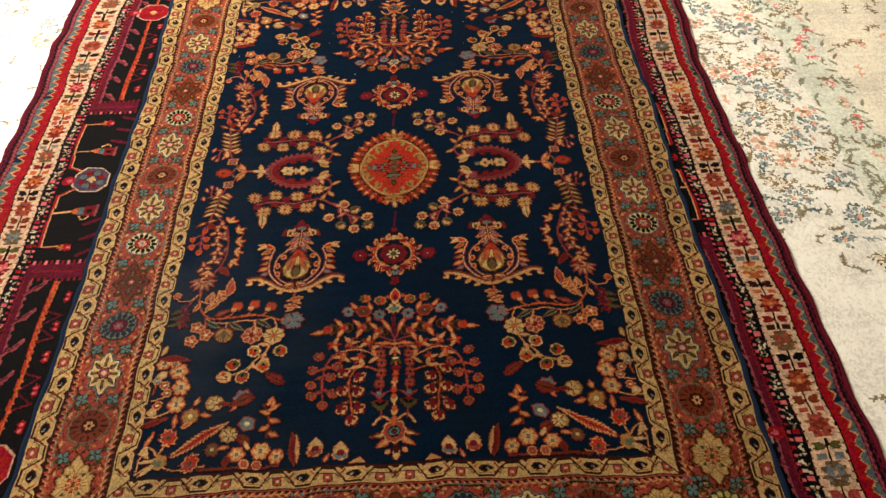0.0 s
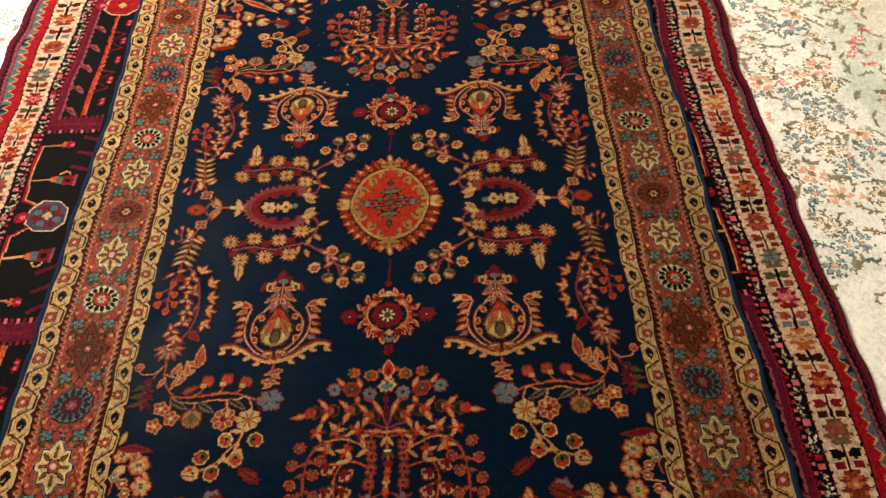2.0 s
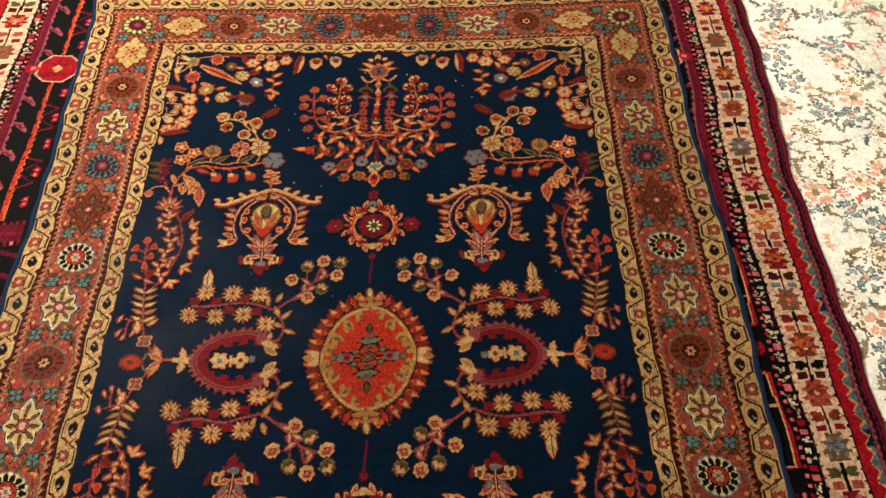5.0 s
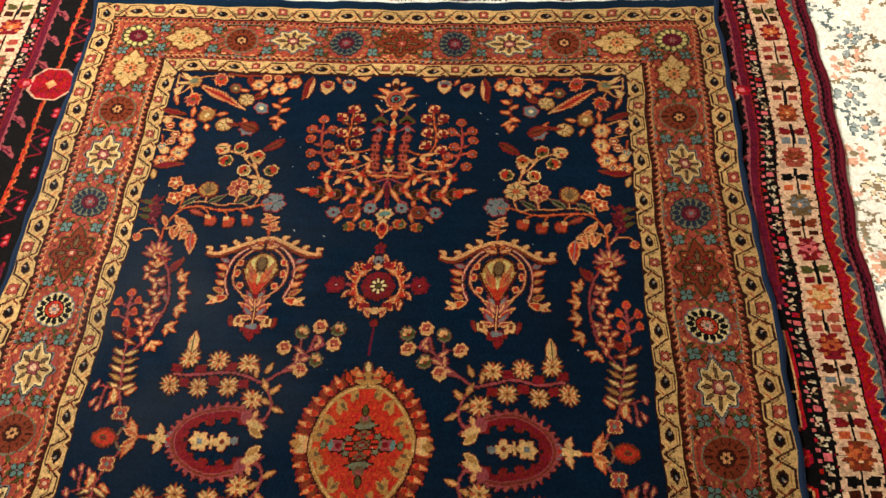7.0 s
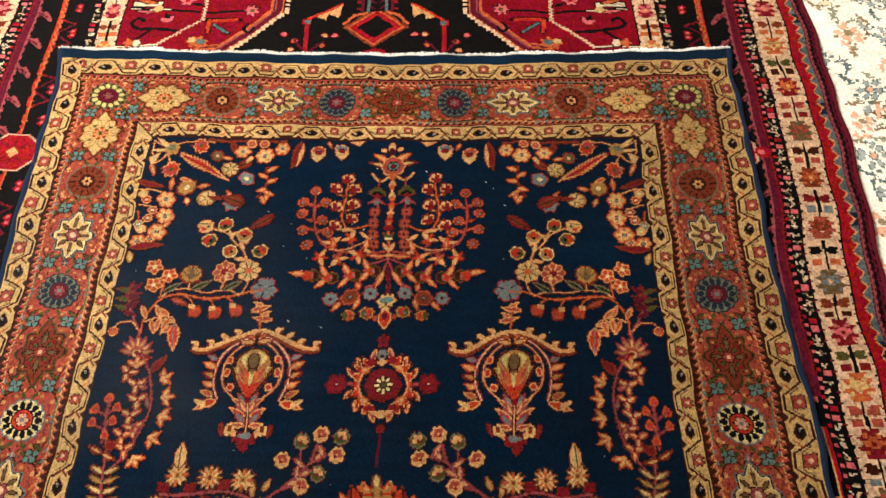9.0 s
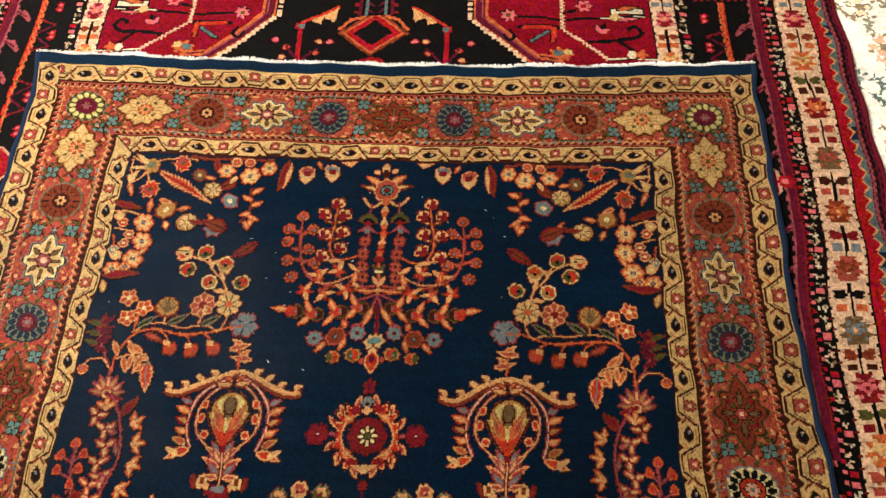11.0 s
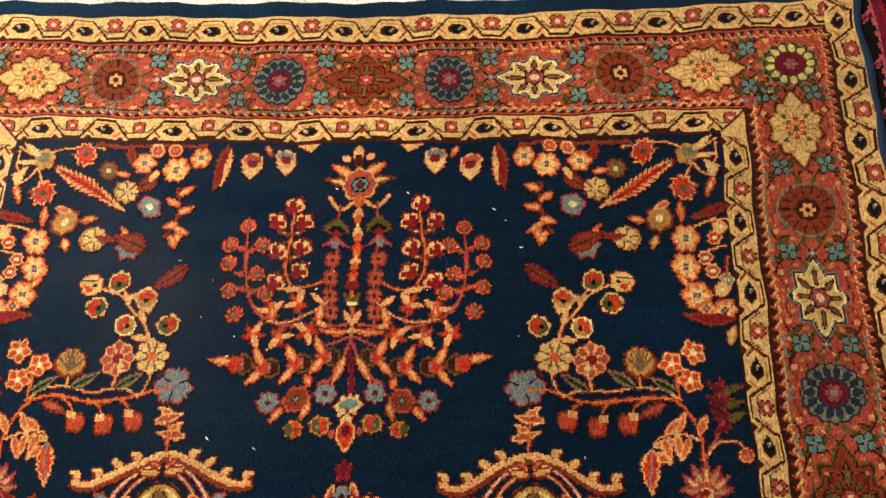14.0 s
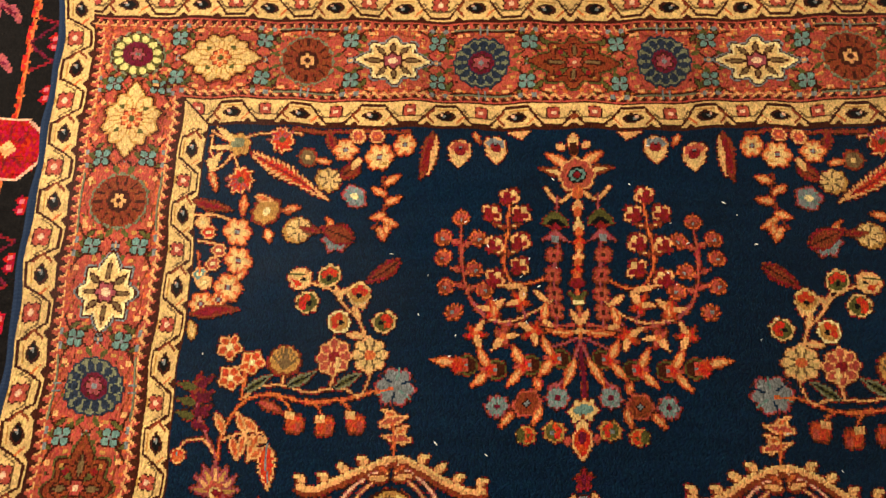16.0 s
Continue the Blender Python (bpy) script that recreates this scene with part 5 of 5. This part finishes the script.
def tribal_middle(m):
    m.begin("inner_flowered_stripe", "inner cream stripe with red blooms", "")
    flowered(m, 514, 556, -1232, 1560)
    m.begin("inner_speckled_stripe", "inner stripe of black with cream knots", "")
    speckled(m, 559, 579, -1232, 1560)
    m.begin("centre_panel", "black centre panel with red diamond and hooks", "u")
    m.go(0, 1024 + 8)
    # stepped outline of the black panel: it opens towards the rug's end
    m.poly([(0, -300), (330, -300), (330, -72), (296, -62), (200, 40), (192, 200), (0, 200)], "black")
    edge = [(340, -240), (340, -64), (300, -58), (202, 42), (196, 210)]
    m.line(edge, 26, "orange"), m.line(edge, 17, "maroon"), m.line([(a + 4, b + 2) for a, b in edge], 4, "mauve")
    m.line([(a + 12, b) for a, b in edge], 5, "orange")
    for k in range(14):
        t = k / 13
        u, v = 284 - 98 * t, -62 + 100 * t
        m.rect(u - 8, u + 1, v - 2, v + 8, "blush")
        m.rect(178, 187, 46 + k * 14, 54 + k * 14, "blush")
    # diamond with a stepped frame, and the ladder above it
    for r, c in ((66, "rust"), (58, "orange"), (52, "scarlet"), (36, "black")):
        m.poly([(0, -r * .86), (r, 0), (0, r * .86), (-r, 0)], c)
    m.rect(0, 40, 44, 200, "black"), m.line([(18, 44), (18, 200)], 5, "steel"), m.line([(30, 46), (30, 200)], 8, "maroon")
    for k in range(8):
        m.line([(4, 50 + k * 18), (14, 58 + k * 18)], 4, "maroon"), m.rect(34, 42, 48 + k * 20, 56 + k * 20, "crimson")
    m.line([(20, 40), (44, 34), (62, 10)], 7, "orange")
    # red posts with leaf wings
    m.line([(136, -120), (136, 14)], 9, "scarlet"), m.rect(128, 148, 6, 22, "scarlet"), m.blob(136, 14, 7, 6, "steel")
    m.poly([(132, 24), (70, 66), (74, 28), (96, 40), (100, 22), (118, 30)], "peach"), m.line([(134, 24), (72, 68)], 6, "red")
    for u, v in ((78, -22), (104, -50), (160, -40), (182, -22), (98, -22), (166, -64)):
        m.blob(u, v, 9, 8, "crimson", 4, 0.2), m.blob(u, v, 6, 5, chance.choice(("peach", "pink", "orange")))
    m.line([(100, -40), (130, -72)], 5, "maroon"), m.line([(160, -36), (140, -70)], 5, "maroon"), m.blob(0, -72, 26, 12, "scarlet"), m.blob(0, -74, 14, 7, "blush")
    m.begin("red_panel", "deep red panel with angular sprigs", "")
    for a, b in (((352, 20), (430, -52)), ((352, 20), (352, 220))):
        m.line([a, b], 5, "blush", 1.6, 9.0)
    m.line([(430, -52), (512, -54)], 5, "black"), m.line([(430, -52), (512, -54)], 2.6, "sand")
    m.line([(342, 22), (308, 24), (276, 20)], 11, "black"), m.line([(338, 21), (282, 20)], 7, "red"), m.line([(338, 22), (336, -14)], 11, "black"), m.line([(338, 20), (336, -12)], 8, "red")
    m.line([(328, 10), (296, -16)], 10, "black"), m.line([(328, 10), (298, -14)], 6, "steel")
    m.line([(362, 44), (500, 52)], 6, "black"), m.line([(420, 46), (500, 50)], 3, "sand"), m.line([(262, 46), (345, 44)], 6, "black")
    m.flower(254, 48, 16, 7, "pink", "olive", rim="black", depth=0.4)
    m.rect(438, 500, 56, 72, "black"), m.rect(442, 498, 59, 69, "sand"), m.blob(446, 50, 9, 9, "gold"), m.leaf(450, 40, 46, 12, 8, "pink", "black"), m.leaf(450, 66, 46, 14, 14, "orange", "black")
    m.curve([(400, -12), (440, -8), (476, -4), (490, 10), (480, 24), (468, 18)], 8, "black"), m.curve([(448, -10), (470, -30), (480, -40)], 6, "black")
    m.leaf(414, 10, 30, 14, 60, "black"), m.leaf(418, 12, 24, 12, 110, "pink", "maroon"), m.leaf(418, 12, 22, 10, 30, "pink")
    m.curve([(258, 10), (266, -6), (254, -14), (246, -2)], 6, "black")
    m.blob(350, -44, 22, 18, "orange", 7, 0.3), m.blob(344, -42, 9, 8, "steel"), m.blob(362, -38, 8, 7, "gold"), m.blob(484, -44, 16, 12, "orange", 5, 0.4), m.blob(470, -44, 7, 9, "sand")
    m.flower(392, 78, 16, 6, "pink", "scarlet", rim="black", depth=0.4), m.leaf(380, 70, 30, 8, 200, "black")
    m.go(0, 0)


def under_warp(u, v):
    u, v = np.asarray(u, float), np.asarray(v, float)
    right = smooth(300, 700, u)
    x = u + UNDER_X + smooth(300, 700, -u) * (6 * smooth(0, 200, -v) - 16 * smooth(740, 796, -u) * smooth(250, 650, v) - 10 * smooth(796, 850, -u))
    swing = 21 * smooth(400, 720, v) + 8 * smooth(250, 420, -v)
    x = x + right * (swing - 3 + 4 * smooth(739, 796, u) - 6 * smooth(800, 850, u))
    x = x + 1.6 * np.sin(v / 41 + u / 60) + 2.2 * smooth(600, 860, abs(u)) * np.sin(v / 23.0 + 1.0 * np.sign(u))
    y = v + 2.0 * np.sin(u / 37 + v / 80) + 1.2 * np.sin(u / 12.0)
    z = 1.0 * np.sin(u / 160) * np.sin(v / 150) + 2.2 * smooth(780, 866, abs(u)) * np.sin(v / 66)
    return x, y, z + UNDER_Z * 1000


tribal_border(low)
tribal_middle(low)
colours, pieces, names = spread(low, True, False)
uu = np.abs(-852 + (np.arange(2 * low.nu) + 0.5) * 3.0)[None, :] + 0 * low.v[:, None]
hidden = (uu < 555) & (np.abs(low.v)[:, None] < 900)
weave(colours, pieces, names, -852, -1232, 3.0, 0.0, under_warp, COARSE, red_rug, {n[0] for n in names}, keep=~hidden)
slab("foundation", -853, 853, -1233, 1561, under_warp, -0.0075, -0.0016, COARSE[INDEX["maroon"]], red_rug)
for side in (-1, 1):
    cord("selvedge", side * 855, -1232, 1560, under_warp, 0.0048, RED_CORD, red_rug, "dark red overcast wool edge")


# ---- the cream carpet under both ----
CARPET_Z = -0.0178
cream_carpet = tagged(new("cream_floral_carpet"), "cream wool carpet with muted blue, pink and brown flowers", "carpet")
pale = Loom(-1500, 1500, -1300, 1900, 3.2, "ivory")
grow = random.Random(5)


def wisp(m, x, y, size, colour, width=5.0):
    """A short bent stem with small leaf dabs on both sides."""
    a = grow.uniform(0, 6.28)
    for k in range(4):
        a += grow.uniform(-.7, .7)
        nx, ny = x + size * .8 * math.cos(a), y + size * .8 * math.sin(a)
        m.line([(x, y), (nx, ny)], 4.2, colour)
        for s in (-1, 1):
            if grow.random() < .8:
                m.leaf(nx, ny, size * grow.uniform(.6, 1.0), width, math.degrees(a) + s * grow.uniform(40, 80), colour)
        x, y = nx, ny


def posy(m, x, y, r, petal, eye, leaves):
    """A loose bloom: parted petals with a darker edge, on a clear patch, about a small heart."""
    mine, m.now = m.now, 0
    m.blob(x, y, r * 1.12, r * 1.1, "ivory", 7, 0.2)
    m.now, n = mine, grow.choice((6, 7, 8))
    t = grow.uniform(0, 6.28)
    for k in range(n):
        a = 6.283 * k / n + t + grow.uniform(-.25, .25)
        d = r * grow.uniform(.52, .80)
        m.blob(x + d * math.cos(a), y + d * math.sin(a), r * grow.uniform(.28, .40), r * grow.uniform(.20, .30), leaves[1], 5, 0.35, turn=math.degrees(a))
        m.blob(x + d * .9 * math.cos(a), y + d * .9 * math.sin(a), r * .24, r * .15, petal, turn=math.degrees(a))
        if grow.random() < .7:
            m.blob(x + r * math.cos(a + .4), y + r * math.sin(a + .4), r * .14, r * .12, leaves[2])
    m.blob(x, y, r * .34, r * .32, leaves[2], 6, 0.3), m.blob(x, y, r * .2, r * .2, eye)


def cream(m):
    for band, colour in (((1045, 1150), "mint"), ((1150, 1500), "oat"), ((-1500, -1330), "oat")):
        m.rect(band[0], band[1], -1300, 1900, colour)
    for x in (1046, 1150):
        for k in range(110):
            m.leaf(x + 10 * math.sin(k * .9), -1300 + 29 * k, 32, 8, 90 + 50 * math.sin(k * .9 + 1.57) + grow.uniform(-25, 25), grow.choice(("moss", "drab", "moss", "mint")))
    for k in range(120):
        wisp(m, grow.uniform(1060, 1140), grow.uniform(-900, 1500), 10, grow.choice(("moss", "drab", "salmon", "moss")), 5)
        wisp(m, grow.uniform(1160, 1490), grow.uniform(-900, 1500), 15, grow.choice(("drab", "moss", "salmon", "moss")), 5)
    for k in range(90):
        wisp(m, grow.uniform(800, 1035), grow.uniform(-230, 1500), grow.uniform(8, 14), grow.choice(("moss", "drab", "drab", "salmon", "umber", "steel")), grow.choice((4, 5, 6)))
    for k in range(40):
        wisp(m, grow.uniform(1010, 1110), grow.uniform(-900, -230), 11, grow.choice(("drab", "moss", "salmon")), 5)
        wisp(m, grow.uniform(870, 1000), grow.uniform(-900, -640), 11, grow.choice(("drab", "moss", "mist")), 5)
    for k in range(110):
        wisp(m, grow.uniform(-1320, -880), grow.uniform(-200, 1500), 11, grow.choice(("moss", "drab", "salmon", "mist", "sand")), 4.4)
    taken, blooms = [], []
    for kind, petal, eye, leaves, spots in (
        ("blue_flower", "mist", "salmon", ("mist", "steel", "steel"), ((859, 1), (873, 150), (895, 300), (934, 257), (875, 642), (970, 535), (822, 312), (879, -127), (836, -180), (956, 66), (978, 231), (912, 558), (868, 719), (901, 877), (907, -132), (995, -83), (947, -262), (997, -199), (1013, 111), (-985, 690), (985, -780))),
        ("pink_flower", "salmon", "drab", ("salmon", "salmon", "drab"), ((871, 55), (909, -7), (993, 701), (989, 590), (933, 368), (992, 383), (840, 575), (1002, 160), (869, 799), (837, 340), (-960, 600), (-1080, 420))),
        ("brown_flower", "sand", "drab", ("drab", "umber", "drab"), ((874, 410), (1007, 640), (1015, 484), (988, 320), (913, 185), (928, 110), (871, 500), (851, -80), (1125, 630), (822, 93), (996, -12), (1010, -330), (1000, -560), (-1100, 760), (-1020, 250))),
        ("red_flower", "pink", "ivory", ("pink", "salmon", "moss"), ((1096, 642), (1080, 424), (1115, 489), (889, 343), (1117, 274), (1114, 105), (1098, 760), (1100, -160), (1092, 900))),
    ):
        for k in range(24 if kind != "red_flower" else 12):
            x, y = grow.uniform(815, 1035) if kind != "red_flower" else grow.uniform(1062, 1132), grow.uniform(560, 1400)
            if all(math.hypot(x - a, y - b) > 74 for a, b in taken + list(spots)):
                spots += ((x, y),)
        taken += spots
        for x, y in spots:
            for _ in range(4):
                a, d = grow.uniform(0, 6.28), grow.uniform(30, 46)
                wisp(m, x + d * math.cos(a), y + d * math.sin(a), 10, grow.choice((leaves[0], leaves[2], "moss", "drab")), 5)
            blooms.append((kind, x, y, grow.uniform(24, 33) if kind != "red_flower" else grow.uniform(13, 19), petal, eye, leaves))
    for kind, *bloom in blooms:
        m.begin(kind)
        posy(m, *bloom)


def carpet_warp(u, v):
    u, v = np.asarray(u, float), np.asarray(v, float)
    return u + 3 * np.sin(v / 60 + u / 90) + 2.5 * np.sin(v / 17.0), v + 3 * np.sin(u / 50) + 2.5 * np.sin(u / 15.0 + v / 40), 0.8 * np.sin(u / 110) * np.sin(v / 130) + CARPET_Z * 1000


cream(pale)
hidden = (np.abs(pale.u + 40)[None, :] < 780) & (pale.v[:, None] > -1150) & (pale.v[:, None] < 1480)
weave(pale.colour, pale.part, pale.parts, -1500, -1300, 3.2, 0.0, carpet_warp, PALE, cream_carpet, {n[0] for n in pale.parts}, keep=~hidden)
slab("foundation", -1501, 1501, -1301, 1901, carpet_warp, -0.0095, -0.0016, PALE[INDEX["sand"]], cream_carpet)


# ---- lint on the navy pile ----
lint = bmesh.new()
dust = random.Random(3)
for k in range(46):
    u, v = (dust.gauss(-40, 120), dust.gauss(560, 90)) if k < 26 else (dust.uniform(-420, 420), dust.uniform(-300, 720))
    x, y, z = (float(a) for a in navy_warp(u, v))
    a, ln, w = dust.uniform(0, 6.28), dust.uniform(0.0008, 0.0035), dust.uniform(0.0004, 0.0009)
    c, s = math.cos(a), math.sin(a)
    base = Vector((x / 1000, y / 1000, z / 1000 + 0.0011))
    ring = [lint.verts.new(base + Vector((c * p * ln - s * q * w, s * p * ln + c * q * w, h))) for p, q, h in ((-1, 0, 0), (0, -1, 0), (1, 0.6, 0), (0, 1, 0), (0.1, 0, 0.0009))]
    for i in range(4):
        lint.faces.new((ring[i], ring[(i + 1) % 4], ring[4]))
tagged(part("lint", lint, COTTON, None, "white specks of lint on the navy pile"), category="lint", kind="stuff")


# ---- the room that closes the place ----
def wall(name, x0, x1, y0, y1, z0, z1, material):
    bm = bmesh.new()
    boxed(bm, x0, x1, y0, y1, z0, z1)
    tagged(part(name, bm, material, None, "plain " + ("screed floor" if name == "floor" else "plaster")), category=name.split("_")[0], kind="structure")


wall("floor", -4.2, 4.2, -4.2, 5.2, -0.12, -0.028, CEMENT)
wall("ceiling", -4.2, 4.2, -4.2, 5.2, 2.70, 2.85, PLASTER)
wall("wall_west", -4.35, -4.2, -4.2, 5.2, -0.12, 2.85, PLASTER)
wall("wall_east", 4.2, 4.35, -4.2, 5.2, -0.12, 2.85, PLASTER)
wall("wall_south", -4.35, 4.35, -4.35, -4.2, -0.12, 2.85, PLASTER)
wall("wall_north", -4.35, 4.35, 5.2, 5.35, -0.12, 2.85, PLASTER)
